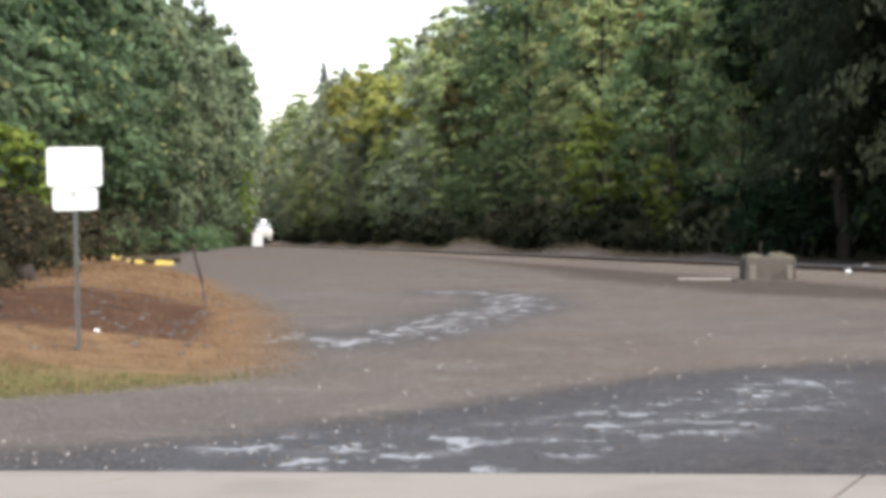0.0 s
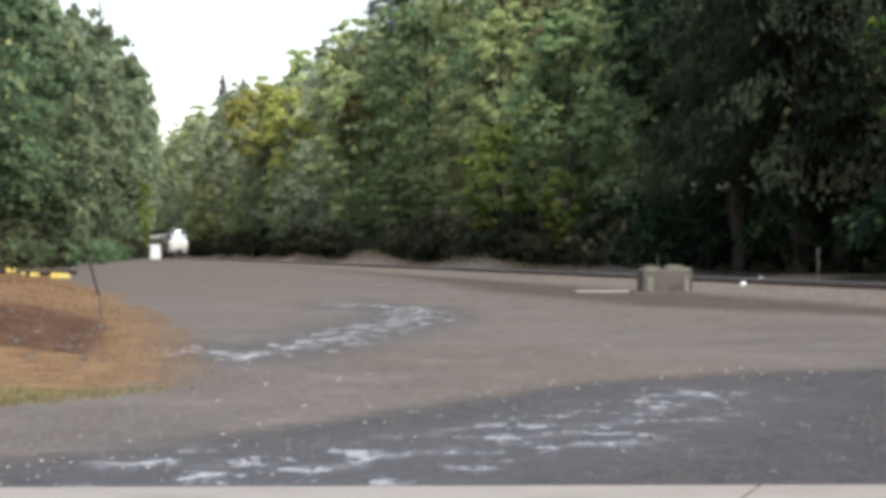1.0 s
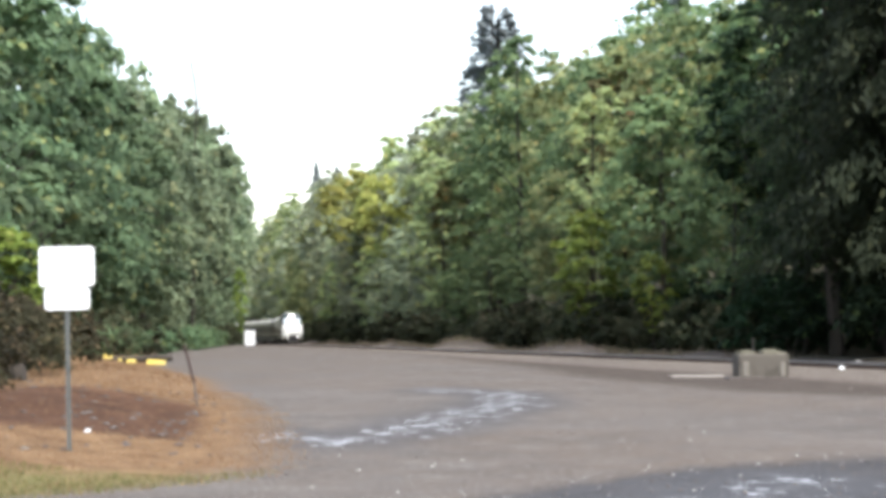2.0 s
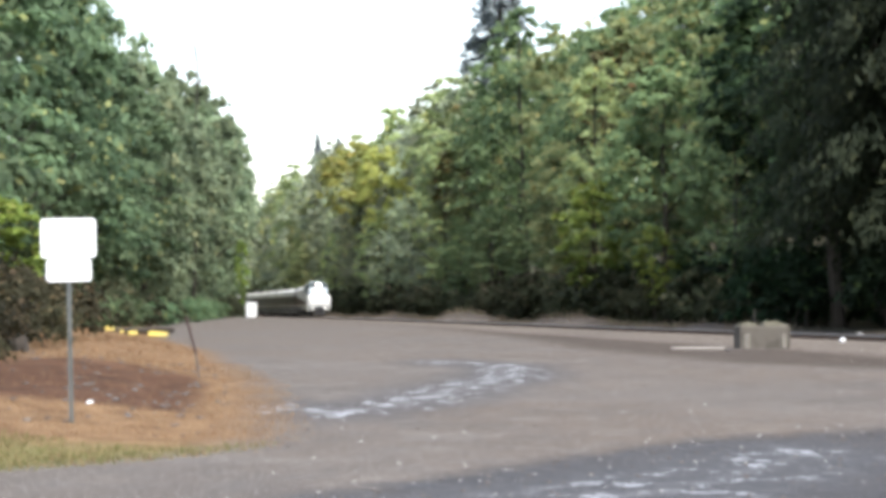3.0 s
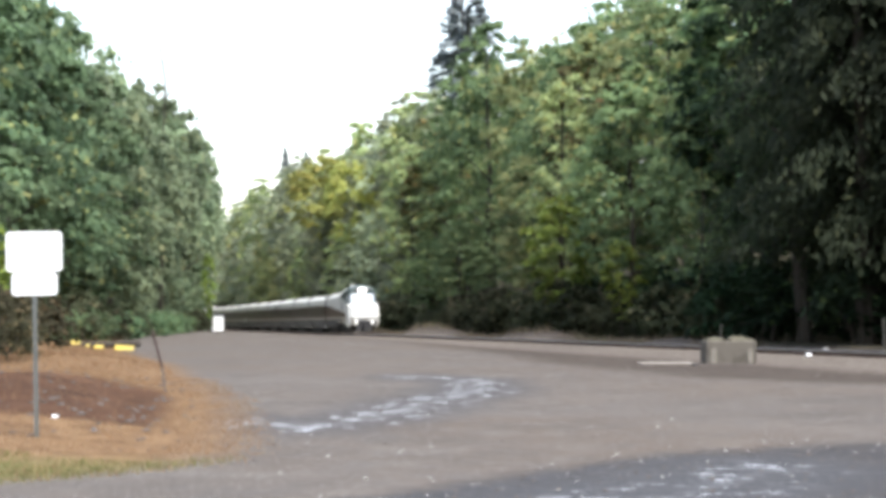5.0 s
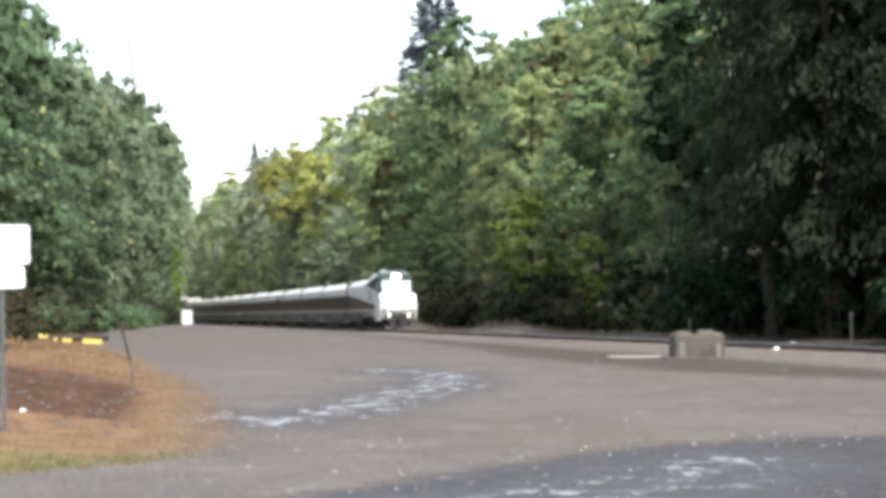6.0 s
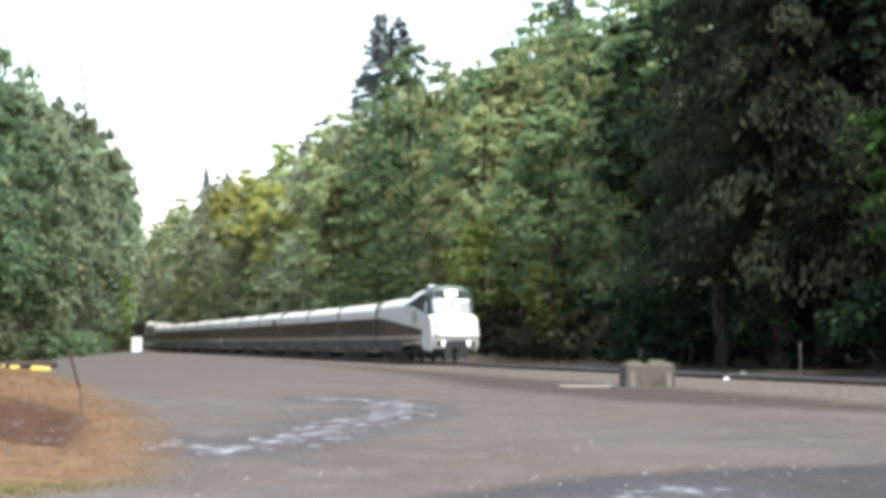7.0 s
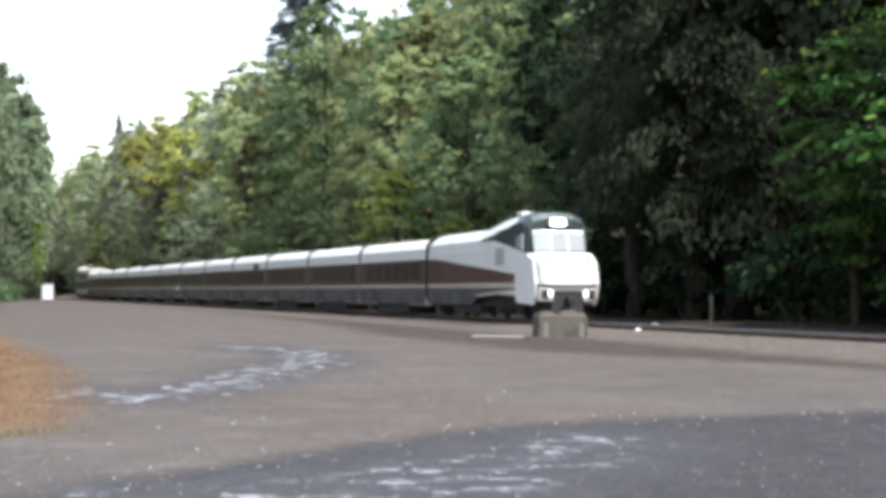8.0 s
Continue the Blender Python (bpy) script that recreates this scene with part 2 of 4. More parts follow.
M["leaf_left"] = leaf_material("leaf_left", (0.044, 0.078, 0.046), (0.185, 0.262, 0.135), (0.28, 0.30, 0.12), 0.05)
# leaf_left made paler, so distance haze sits in the colour
M["leaf_left_haze"] = leaf_material("leaf_left_haze", (0.09, 0.125, 0.078), (0.27, 0.33, 0.19), (0.32, 0.34, 0.18), 0.05)
M["leaf_alder"] = leaf_material("leaf_alder", (0.165, 0.21, 0.10), (0.42, 0.47, 0.215), (0.42, 0.38, 0.14), 0.08)
M["leaf_yellow"] = leaf_material("leaf_yellow", (0.25, 0.28, 0.085), (0.52, 0.53, 0.16), (0.50, 0.44, 0.13), 0.12)
M["leaf_lime"] = leaf_material("leaf_lime", (0.10, 0.15, 0.035), (0.28, 0.36, 0.075), (0.29, 0.30, 0.08), 0.10)
M["leaf_cedar"] = leaf_material("leaf_cedar", (0.013, 0.019, 0.011), (0.047, 0.060, 0.031), (0.07, 0.078, 0.036), 0.05)
# blue-grey needles: the haze before the firs is part of their colour
M["leaf_fir_haze"] = leaf_material("leaf_fir_haze", (0.15, 0.17, 0.18), (0.29, 0.32, 0.32), (0.28, 0.28, 0.24), 0.05)
# bush green with the shade at the wood's foot painted in
M["leaf_bush_shade"] = leaf_material("leaf_bush_shade", (0.024, 0.031, 0.017), (0.075, 0.082, 0.044), (0.12, 0.105, 0.06), 0.08)
M["leaf_bright"] = leaf_material("leaf_bright", (0.018, 0.045, 0.013), (0.075, 0.155, 0.034), (0.16, 0.23, 0.05), 0.07)
# greyed pale green: distant haze is painted into this leaf colour
M["leaf_haze"] = leaf_material("leaf_haze", (0.19, 0.225, 0.155), (0.40, 0.44, 0.285), (0.44, 0.43, 0.22), 0.08)
# maple green darkened: the near wood's shade is put into the leaf colour
M["leaf_shade"] = leaf_material("leaf_shade", (0.009, 0.018, 0.010), (0.034, 0.060, 0.028), (0.09, 0.13, 0.05), 0.05)
M["leaf_bramble"] = leaf_material("leaf_bramble", (0.018, 0.020, 0.011), (0.066, 0.060, 0.032), (0.13, 0.10, 0.055), 0.15)
M["leaf_rust"] = leaf_material("leaf_rust", (0.07, 0.08, 0.035), (0.19, 0.18, 0.075), (0.26, 0.17, 0.07), 0.2)
M["grass_dry"] = leaf_material("grass_dry", (0.30, 0.195, 0.105), (0.42, 0.28, 0.15), (0.50, 0.39, 0.22), 0.10)
M["grass_green"] = leaf_material("grass_green", (0.145, 0.155, 0.055), (0.26, 0.255, 0.10), (0.40, 0.32, 0.16), 0.25)
M["grass_pale"] = leaf_material("grass_pale", (0.13, 0.105, 0.075), (0.26, 0.21, 0.15), (0.2, 0.2, 0.1), 0.1)


# ---------------------------------------------------------------- mesh helpers
def mesh_of(name, verts, faces, material, smooth=False):
    me = bpy.data.meshes.new(name)
    me.from_pydata([tuple(v) for v in verts], [], [tuple(f) for f in faces])
    me.materials.append(material)
    if smooth:
        me.shade_smooth()
    me.update()
    return me


def part(name, bm, material, parent=None, label=""):
    """Links a bmesh or a mesh as one object under a thing or a part."""
    if isinstance(bm, bmesh.types.BMesh):
        me = bpy.data.meshes.new(name)
        bmesh.ops.recalc_face_normals(bm, faces=bm.faces)
        bm.to_mesh(me)
        bm.free()
        me.materials.append(material)
    else:
        me = bm
    ob = new(name, me)
    if parent is not None:
        ob.parent = parent
    return tagged(ob, label)


def box(bm, x0, x1, y0, y1, z0, z1, bevel=0.0, m=None):
    r = bmesh.ops.create_cube(bm, size=1.0)
    bmesh.ops.scale(bm, vec=(x1 - x0, y1 - y0, z1 - z0), verts=r["verts"])
    bmesh.ops.translate(bm, vec=((x0 + x1) / 2, (y0 + y1) / 2, (z0 + z1) / 2), verts=r["verts"])
    verts = r["verts"]
    if bevel:
        edges = list({e for v in verts for e in v.link_edges})
        b = bmesh.ops.bevel(bm, geom=edges, offset=bevel, segments=2, affect="EDGES", profile=0.6)
        verts = b["verts"]
    if m is not None:
        bmesh.ops.transform(bm, matrix=m, verts=[v for v in bm.verts if v in set(verts)] if bevel else verts)
    return bm


def boxed(*a, **k):
    return box(bmesh.new(), *a, **k)


def tube(bm, a, b, ra, rb, seg=8):
    a, b = Vector(a), Vector(b)
    r = bmesh.ops.create_cone(bm, cap_ends=True, segments=seg, radius1=ra, radius2=rb, depth=(b - a).length)
    q = (b - a).to_track_quat("Z", "Y").to_matrix().to_4x4()
    bmesh.ops.transform(bm, matrix=Matrix.Translation((a + b) / 2) @ q, verts=r["verts"])
    return bm


def loft(stations, bm=None):
    """Skin through rings of equal point count, closed at both ends."""
    bm = bm or bmesh.new()
    rings = [[bm.verts.new(p) for p in ring] for ring in stations]
    n = len(rings[0])
    for a, b in zip(rings, rings[1:]):
        for i in range(n):
            bm.faces.new((a[i], a[(i + 1) % n], b[(i + 1) % n], b[i]))
    bm.faces.new(rings[0][::-1])
    bm.faces.new(rings[-1])
    return bm


def slab(outline, y0, y1):
    """A panel whose outline lies in x and z, from y0 to y1."""
    bm = bmesh.new()
    a = [bm.verts.new((x, y0, z)) for x, z in outline]
    b = [bm.verts.new((x, y1, z)) for x, z in outline]
    n = len(outline)
    bm.faces.new(a)
    bm.faces.new(b[::-1])
    for i in range(n):
        bm.faces.new((a[i], b[i], b[(i + 1) % n], a[(i + 1) % n]))
    return bm


# ---------------------------------------------------------------- the lie of the land
RAIL = 0.60                                   # rail top above the lot
P0, AWAY, NEAR = Vector((8.93, 69.06)), Vector((-0.2512, 0.9679)), Vector((-0.9679, -0.2512))
BOW = 6.5e-5


def by_wood(s, n):
    """World x, y at s metres along the edge of the wood, which draws away from the track with distance."""
    k = n + (BOW * s * s / 2 if s > 0 else 0.0)
    return P0.x - 0.2396 * s - 0.9709 * k, P0.y + 0.9709 * s - 0.2396 * k


def on_track(s, n=0.0):
    """World x, y at s metres along the track (away from the viewer) and n metres to its near side."""
    p = P0 + AWAY * s + NEAR * (n + (BOW * s * s / 2 if s > 0 else 0.0))
    return p.x, p.y


def track_coords(x, y):
    d = Vector((x, y)) - P0
    s = d.dot(AWAY)
    return s, d.dot(NEAR) - (BOW * s * s / 2 if s > 0 else 0.0)


def step(v, a, b):
    u = min(1.0, max(0.0, (v - a) / (b - a)))
    return u * u * (3 - 2 * u)


def mound(x, y):
    """The bank of dry grass beside the lot: how far inside it a point lies, in metres."""
    edge = EDGE_X(y)
    return edge - x


EDGE_Y = (10.0, 14.5, 16.1, 17.1, 18.5, 20.8, 24.7, 33.7, 45.0, 60.0, 81.0, 130.0, 240.0, 400.0)
EDGE_AT = (-30.0, -9.0, -5.4, -4.6, -3.7, -3.5, -4.1, -5.8, -8.6, -12.3, -18.8, -31.0, -52.0, -90.0)


def EDGE_X(y):
    return float(np.interp(y, EDGE_Y, EDGE_AT))


def land(x, y):
    s, n = track_coords(x, y)
    lot = 0.10 * step(y, 35, 58) + 0.32 * step(y, 60, 190)
    into = mound(x, y)
    z = lot
    if into > 0 and y > 12:
        z += 0.42 * step(into, 0.3, 4.5) * step(y, 15, 30) + 2.5 * step(into, 14, 60)
        z += 0.10 * noise.noise((x * 0.5, y * 0.35, 0)) * step(into, 0.3, 2)
    bed = RAIL - 0.17
    if n > -1.9:
        z = z + (bed - z) * (1 - step(n, 1.7, 4.3)) if n < 4.3 else z
    else:
        back = bed - 0.35 * step(-n, 1.9, 3.6) + 0.5 * step(-n, 4.5, 7) + 24.0 * step(-n, 13, 80)
        heap = max(0.0, 0.25 + 0.9 * noise.noise((s * 0.09, 2.0, 0.5))) * step(s, -5, 25)
        back += (0.35 + heap) * math.exp(-((n + 4.4) / 1.1) ** 2)
        z = back
    z += 0.015 * noise.noise((x * 0.8, y * 0.5, 3.0))
    return z


def seg_distance(x, y, pts):
    best = 1e9
    for (ax, ay), (bx, by) in zip(pts, pts[1:]):
        dx, dy = bx - ax, by - ay
        u = max(0.0, min(1.0, ((x - ax) * dx + (y - ay) * dy) / (dx * dx + dy * dy)))
        best = min(best, math.hypot((x - ax - u * dx), (y - ay - u * dy) * 0.55))
    return best


TAR_X = (-9.0, -4.0, -2.2, -0.5, 1.7, 4.2, 9.0, 20.0)
TAR_Y = (10.5, 11.8, 13.5, 16.8, 20.3, 22.0, 24.5, 28.0)
WET_A = ((-4.5, 26.6), (-3.2, 25.6), (-2.4, 28.5), (-1.9, 33.0), (-1.0, 39.0), (-1.2, 45.0), (-3.2, 48.0))
WET_B = ((-1.9, 12.0), (-1.0, 12.2), (-0.1, 13.2), (0.9, 14.6), (1.9, 16.6), (2.6, 18.0))


# the earth beside the ballast: how far it reaches from the rails
DIRT_S = (-60.0, -30.0, -25.0, -20.0, -5.0, 15.0, 40.0, 80.0)
DIRT_N = (3.5, 5.0, 6.5, 9.5, 9.5, 6.5, 5.0, 4.5)


def bare_soil(x, y):
    """How bare of grass the bank is: 1 on the scraped earth behind its front lip."""
    return step(y, 23.6, 25.2) * (1 - step(y, 36, 41)) * step(mound(x, y), 0.7, 1.7)


def build_ground():
    xs = np.concatenate([np.linspace(-900, -90, 14), np.linspace(-84, -16, 40), np.linspace(-15, 15, 121), np.linspace(16, 60, 56), np.linspace(66, 900, 18)])
    ys = np.concatenate([np.linspace(-300, 4, 10), np.linspace(6, 32, 105), np.linspace(32.5, 110, 140), np.linspace(112, 420, 110), np.linspace(440, 1600, 14)])
    nx = len(xs)
    verts, tar, wet, gra, trk, wood, dirt, bare, lawn = [], [], [], [], [], [], [], [], []
    for y in ys:
        for x in xs:
            x, y = float(x), float(y)
            verts.append((x, y, land(x, y)))
            s, n = track_coords(x, y)
            tar.append(y - float(np.interp(x, TAR_X, TAR_Y)))
            wet.append(min(seg_distance(x, y, WET_A) - 1.0, seg_distance(x, y, WET_B) - 0.85))
            gra.append(-mound(x, y) if y > 11 else 5.0)
            trk.append(abs(n))
            bare.append(bare_soil(x, y))
            lawn.append(1 - step(y, 17.0, 21.0))
            dirt.append(n - float(np.interp(s, DIRT_S, DIRT_N)))
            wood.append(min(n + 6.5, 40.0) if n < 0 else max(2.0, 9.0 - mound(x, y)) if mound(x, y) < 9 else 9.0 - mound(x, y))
    faces = [(j * nx + i, j * nx + i + 1, (j + 1) * nx + i + 1, (j + 1) * nx + i) for j in range(len(ys) - 1) for i in range(nx - 1)]
    me = mesh_of("ground", verts, faces, M["ground"], smooth=True)
    for name, vals in (("tar", tar), ("wet", wet), ("grass", gra), ("track", trk), ("wood", wood), ("dirt", dirt), ("bare", bare), ("lawn", lawn)):
        me.attributes.new(name, "FLOAT", "POINT").data.foreach_set("value", vals)
    return tagged(new("ground", me), "grey-brown gravel lot with damp tarred strip and dry verge", "ground", kind="structure")


ground = build_ground()


# ---------------------------------------------------------------- pavement in the foreground
def build_pavement():
    root = tagged(new("pavement"), "pale concrete pavement strip with skewed joints", "pavement", kind="structure")
    skew = math.tan(radians(20))
    x = -40.32
    while x < 40:
        bm = bmesh.new()
        length = 4.6
        pts = []
        for (lx, ly) in ((0.012, 0.0), (length - 0.012, 0.0), (length - 0.012, 2.4), (0.012, 2.4)):
            px = x + lx + ly * skew
            pts.append((px, 8.6 + ly + 0.0435 * px))
        rings = [[(px, py, -0.12) for px, py in pts], [(px, py, 0.035) for px, py in pts]]
        loft(rings, bm)
        bmesh.ops.bevel(bm, geom=[e for e in bm.edges if min(v.co.z for v in e.verts) > 0], offset=0.008, segments=1, affect="EDGES")
        part("slab", bm, M["concrete"], root)
        x += length
    road = tagged(part("road", boxed(-120, 120, -9, 7.6, -0.1, 0.02), M["tarmac"]), "dark tarmac road beside the pavement", "road", kind="structure")


build_pavement()


# ---------------------------------------------------------------- railway track
def sweep(profile, n_off, s_values, z):
    bm = bmesh.new()
    rings = []
    for s in s_values:
        x, y = on_track(s, n_off)
        rings.append([(x + NEAR.x * u, y + NEAR.y * u, z + v) for u, v in profile])
    return loft(rings, bm)


def build_track():
    root = tagged(new("railway_track"), "single railway track of rusty rails on timber ties in ballast", "railway track", kind="structure")
    ss = [-75 + 8 * i for i in range(66)]
    web = [(-0.07, 0), (0.07, 0), (0.07, 0.02), (0.012, 0.035), (0.012, 0.12), (-0.012, 0.12), (-0.012, 0.035), (-0.07, 0.02)]
    head = [(-0.037, 0.118), (0.037, 0.118), (0.037, 0.165), (0.028, 0.172), (-0.028, 0.172), (-0.037, 0.165)]
    for side in (0.755, -0.755):
        rail = part("rail", sweep(web, side, ss, RAIL - 0.172), M["rail_rust"], root, "rusty steel rail")
        part("rail_head", sweep(head, side, ss, RAIL - 0.172), M["rail_head"], rail, "worn shiny rail head")
    tie = None
    for i in range(290):
        s = -46 + i * 0.6
        x, y = on_track(s)
        if tie is None:
            tie = part("tie", boxed(-1.3, 1.3, -0.115, 0.115, -0.16, 0.0, bevel=0.012), M["tie"], root)
            o = tie
        else:
            o = new("tie", tie.data)
            o.parent = root
        o.matrix_basis = pose(x, y, RAIL - 0.168 + random.uniform(-0.008, 0.008), 0, 0, math.degrees(math.atan2(NEAR.y, NEAR.x)) + random.uniform(-1, 1))


build_track()


# ---------------------------------------------------------------- trees
def trunk_mesh(rng, height, radius, limbs, lean=0.0, spread=0.35, first=0.25):
    bm = bmesh.new()
    pts, x, y = [], 0.0, 0.0
    for i in range(7):
        pts.append((x, y, height * i / 6 - (0.6 if i == 0 else 0)))
        x += rng.uniform(-0.25, 0.25) + lean
        y += rng.uniform(-0.25, 0.25)
    for i in range(6):
        tube(bm, pts[i], pts[i + 1], radius * (1 - i / 6.6), radius * (1 - (i + 1) / 6.6), 7)
    for i in range(limbs):
        u = first + (0.95 - first) * i / max(1, limbs - 1)
        k = min(5, int(u * 6))
        f = u * 6 - k
        base = Vector(pts[k]).lerp(Vector(pts[k + 1]), f)
        a = i * 2.4 + rng.uniform(-0.4, 0.4)
        reach = height * spread * (1.1 - 0.75 * u) * rng.uniform(0.7, 1.1)
        mid = base + Vector((math.cos(a) * reach * 0.5, math.sin(a) * reach * 0.5, reach * 0.25))
        end = base + Vector((math.cos(a) * reach, math.sin(a) * reach, reach * 0.55))
        r = radius * 0.42 * (1.05 - u)
        tube(bm, base, mid, r, r * 0.65, 5)
        tube(bm, mid, end, r * 0.65, r * 0.2, 5)
    return bm


def leaf_quads(centres, normals, sizes, rng, droop=0.15, hang=False):
    """Folded four-cornered leaves at the centres, facing the normals."""
    n = len(centres)
    t = rng.normal(size=(n, 3)) * (0.45 if hang else 1.0)
    if hang:
        t[:, 2] -= 1.5
    wide = 0.2 if hang else 0.36
    nz = normals / np.maximum(1e-6, np.linalg.norm(normals, axis=1, keepdims=True))
    t -= (t * nz).sum(1, keepdims=True) * nz
    t /= np.maximum(1e-6, np.linalg.norm(t, axis=1, keepdims=True))
    b = np.cross(nz, t)
    s = sizes[:, None]
    v = np.empty((n, 4, 3))
    v[:, 0] = centres - t * s * 0.5
    v[:, 1] = centres + b * s * wide - nz * s * droop * 0.6
    v[:, 2] = centres + t * s * 0.55 - nz * s * droop
    v[:, 3] = centres - b * s * wide - nz * s * droop * 0.6
    return v.reshape(-1, 3)


def quad_mesh(name, verts, material):
    n = len(verts) // 4
    me = bpy.data.meshes.new(name)
    me.vertices.add(4 * n)
    me.vertices.foreach_set("co", np.asarray(verts, dtype=np.float32).ravel())
    me.loops.add(4 * n)
    me.loops.foreach_set("vertex_index", np.arange(4 * n, dtype=np.int32))
    me.polygons.add(n)
    me.polygons.foreach_set("loop_start", np.arange(0, 4 * n, 4, dtype=np.int32))
    me.materials.append(material)
    me.update(calc_edges=True)
    return me


def broad_crown(seed, height, radius, bottom, lobes, per_lobe, leaf, material, flat=0.8, lobe_r=(0.12, 0.26), droop=0.15):
    """Leaves in many drooping tiers on an uneven egg-shaped crown, with gaps between the tiers."""
    rng = np.random.default_rng(seed)
    zc, rz = (height + bottom) / 2, (height - bottom) / 2
    out = []
    bumps = rng.normal(size=(5, 3))
    for i in range(lobes):
        d = rng.normal(size=3)
        d /= np.linalg.norm(d)
        wob = 1 + 0.09 * np.sin(3.1 * (bumps @ d)).sum() / 2
        k = rng.uniform(0.45, 1.0) ** 0.5 * wob
        prof = 1.0 if d[2] < 0 else 1.0 - 0.25 * d[2]
        k *= 1.0 - 0.22 * max(0.0, d[2] - 0.55) / 0.45
        c = np.array((d[0] * radius * k * prof, d[1] * radius * k * prof, zc + d[2] * rz * k))
        r = radius * rng.uniform(*lobe_r) * (1 - 0.4 * max(0.0, d[2]))
        q = rng.normal(size=(per_lobe, 3))
        q /= np.linalg.norm(q, axis=1, keepdims=True)
        q[:, 2] = np.abs(q[:, 2]) * 1.25 - 0.45
        u = 0.25 + np.abs(rng.normal(size=(per_lobe, 1))) * 0.62
        outward = np.array((d[0], d[1], 0.0))
        p = c + q * u * r * np.array((1.0, 1.0, flat))
        p[:, 2] -= 0.22 * r * ((p - c) @ outward) / r
        nn = q * np.array((0.7, 0.7, 1.0)) + outward * 0.45 + rng.normal(size=(per_lobe, 3)) * 0.35 + np.array((0, 0, 0.55))
        out.append(leaf_quads(p, nn, leaf * rng.uniform(0.6, 1.35, per_lobe), rng, droop))
    return quad_mesh("crown", np.concatenate(out), material)


def fir_crown(seed, height, radius, bottom, whorls, per_whorl, leaf, material, droop=0.35, hang=0.0):
    """Tiers of boughs with sprays of needles, longest low down, drooping."""
    rng = np.random.default_rng(seed)
    out = []
    for w in range(whorls):
        u = w / (whorls - 1)
        z = bottom + (height - bottom) * u
        reach = radius * (1 - u) ** 0.75 * rng.uniform(0.7, 1.15) + 0.25
        for b in range(per_whorl):
            a = rng.uniform(0, 2 * math.pi)
            far = reach * (rng.uniform(0.45, 1.3) if hang else 1.0)
            m = int(10 + 24 * far / radius)
            t = rng.uniform(0.15, 1.0, m) ** 0.7
            r = far * t * rng.uniform(0.75, 1.1)
            side = rng.normal(size=m) * (0.24 if hang else 0.16) * far * t
            x, y = math.cos(a) * r - math.sin(a) * side, math.sin(a) * r + math.cos(a) * side
            zz = z - droop * r * (0.6 + 0.4 * t) + rng.normal(size=m) * 0.15 - hang * rng.random(m)
            nn = np.stack([np.full(m, math.cos(a) * 0.5), np.full(m, math.sin(a) * 0.5), np.full(m, 0.9)], 1) + rng.normal(size=(m, 3)) * 0.4
            if hang:
                nn[:, 2] *= 0.35
            out.append(leaf_quads(np.stack([x, y, zz], 1), nn, leaf * rng.uniform(0.6, 1.3, m), rng, 0.3, hang > 0))
    return quad_mesh("crown", np.concatenate(out), material)


def cedar_crown(seed, height, radius, bottom, boughs, per_bough, leaf, material):
    """Long boughs that arch out and down, each with a curtain of hanging sprays, and dark gaps between them."""
    rng = np.random.default_rng(seed)
    out = []
    for i in range(boughs):
        u = (i + rng.random()) / boughs
        z = bottom + (height - bottom) * u
        reach = (radius * (1 - u) ** 0.55 + 0.4) * rng.uniform(0.6, 1.15)
        a = i * 2.4 + rng.uniform(-0.5, 0.5)
        m = per_bough
        t = rng.uniform(0.12, 1.0, m) ** 0.6
        side = rng.normal(size=m) * (0.06 + 0.16 * t * (1.15 - t)) * reach
        r = reach * t
        x, y = math.cos(a) * r - math.sin(a) * side, math.sin(a) * r + math.cos(a) * side
        zz = z + 0.25 * r - 0.55 * r * t - np.abs(side) * 0.5 - 0.9 * rng.random(m) ** 2
        nn = np.stack([np.full(m, math.cos(a) * 0.7), np.full(m, math.sin(a) * 0.7), np.full(m, 0.75)], 1) + rng.normal(size=(m, 3)) * 0.3
        out.append(leaf_quads(np.stack([x, y, zz], 1), nn, leaf * rng.uniform(0.6, 1.4, m), rng, 0.3, True))
    return quad_mesh("crown", np.concatenate(out), material)


def tree(name, crown, trunk, label, category="tree", group=""):
    root = tagged(new(name), label, category, group)
    t = part("trunk", trunk, M["bark"], root) if trunk is not None else None
    part("crown", crown, None, root)
    return root


def plant(proto, x, y, turn, size=1.0, sink=0.15, tall=None):
    ob = copy_thing(proto, pose(x, y, land(x, y) - sink, 0, 0, turn))
    ob.scale = (size, size, tall or size)
    return ob


def canopy(s):
    """Height of the wood's top above the rails along the track."""
    return float(np.interp(s, (0, 40, 100, 200, 320), (29.5, 33.0, 35.0, 36.5, 38.0)))


def sight(bearing, n):
    """World x, y where a bearing (degrees to the right of +y) from the lot meets the line n metres from the track."""
    b = math.tan(radians(bearing))
    y = (-n + 0.9709 * 8.93 + 0.2396 * 69.06) / (0.9709 * b + 0.2396)
    return y * b, y


rnd = random.Random(5)
# protos, 20 m tall
maples = [tree("maple_tree", broad_crown(10 + i, 20, 4.4, 2.6, 170, 32, 0.43, M["leaf_maple"], 0.5, (0.13, 0.28)), trunk_mesh(rnd, 17, 0.3, 9),
               "tall green maple tree in a dense wood", group="woodland trees") for i in range(3)]
alders = [tree("alder_tree", broad_crown(20 + i, 20, 3.8, 3.2, 170, 32, 0.40, M["leaf_alder"], 0.5, (0.13, 0.28)), trunk_mesh(rnd, 18, 0.22, 9),
               "tall pale green alder tree turning yellow", group="woodland trees") for i in range(2)]
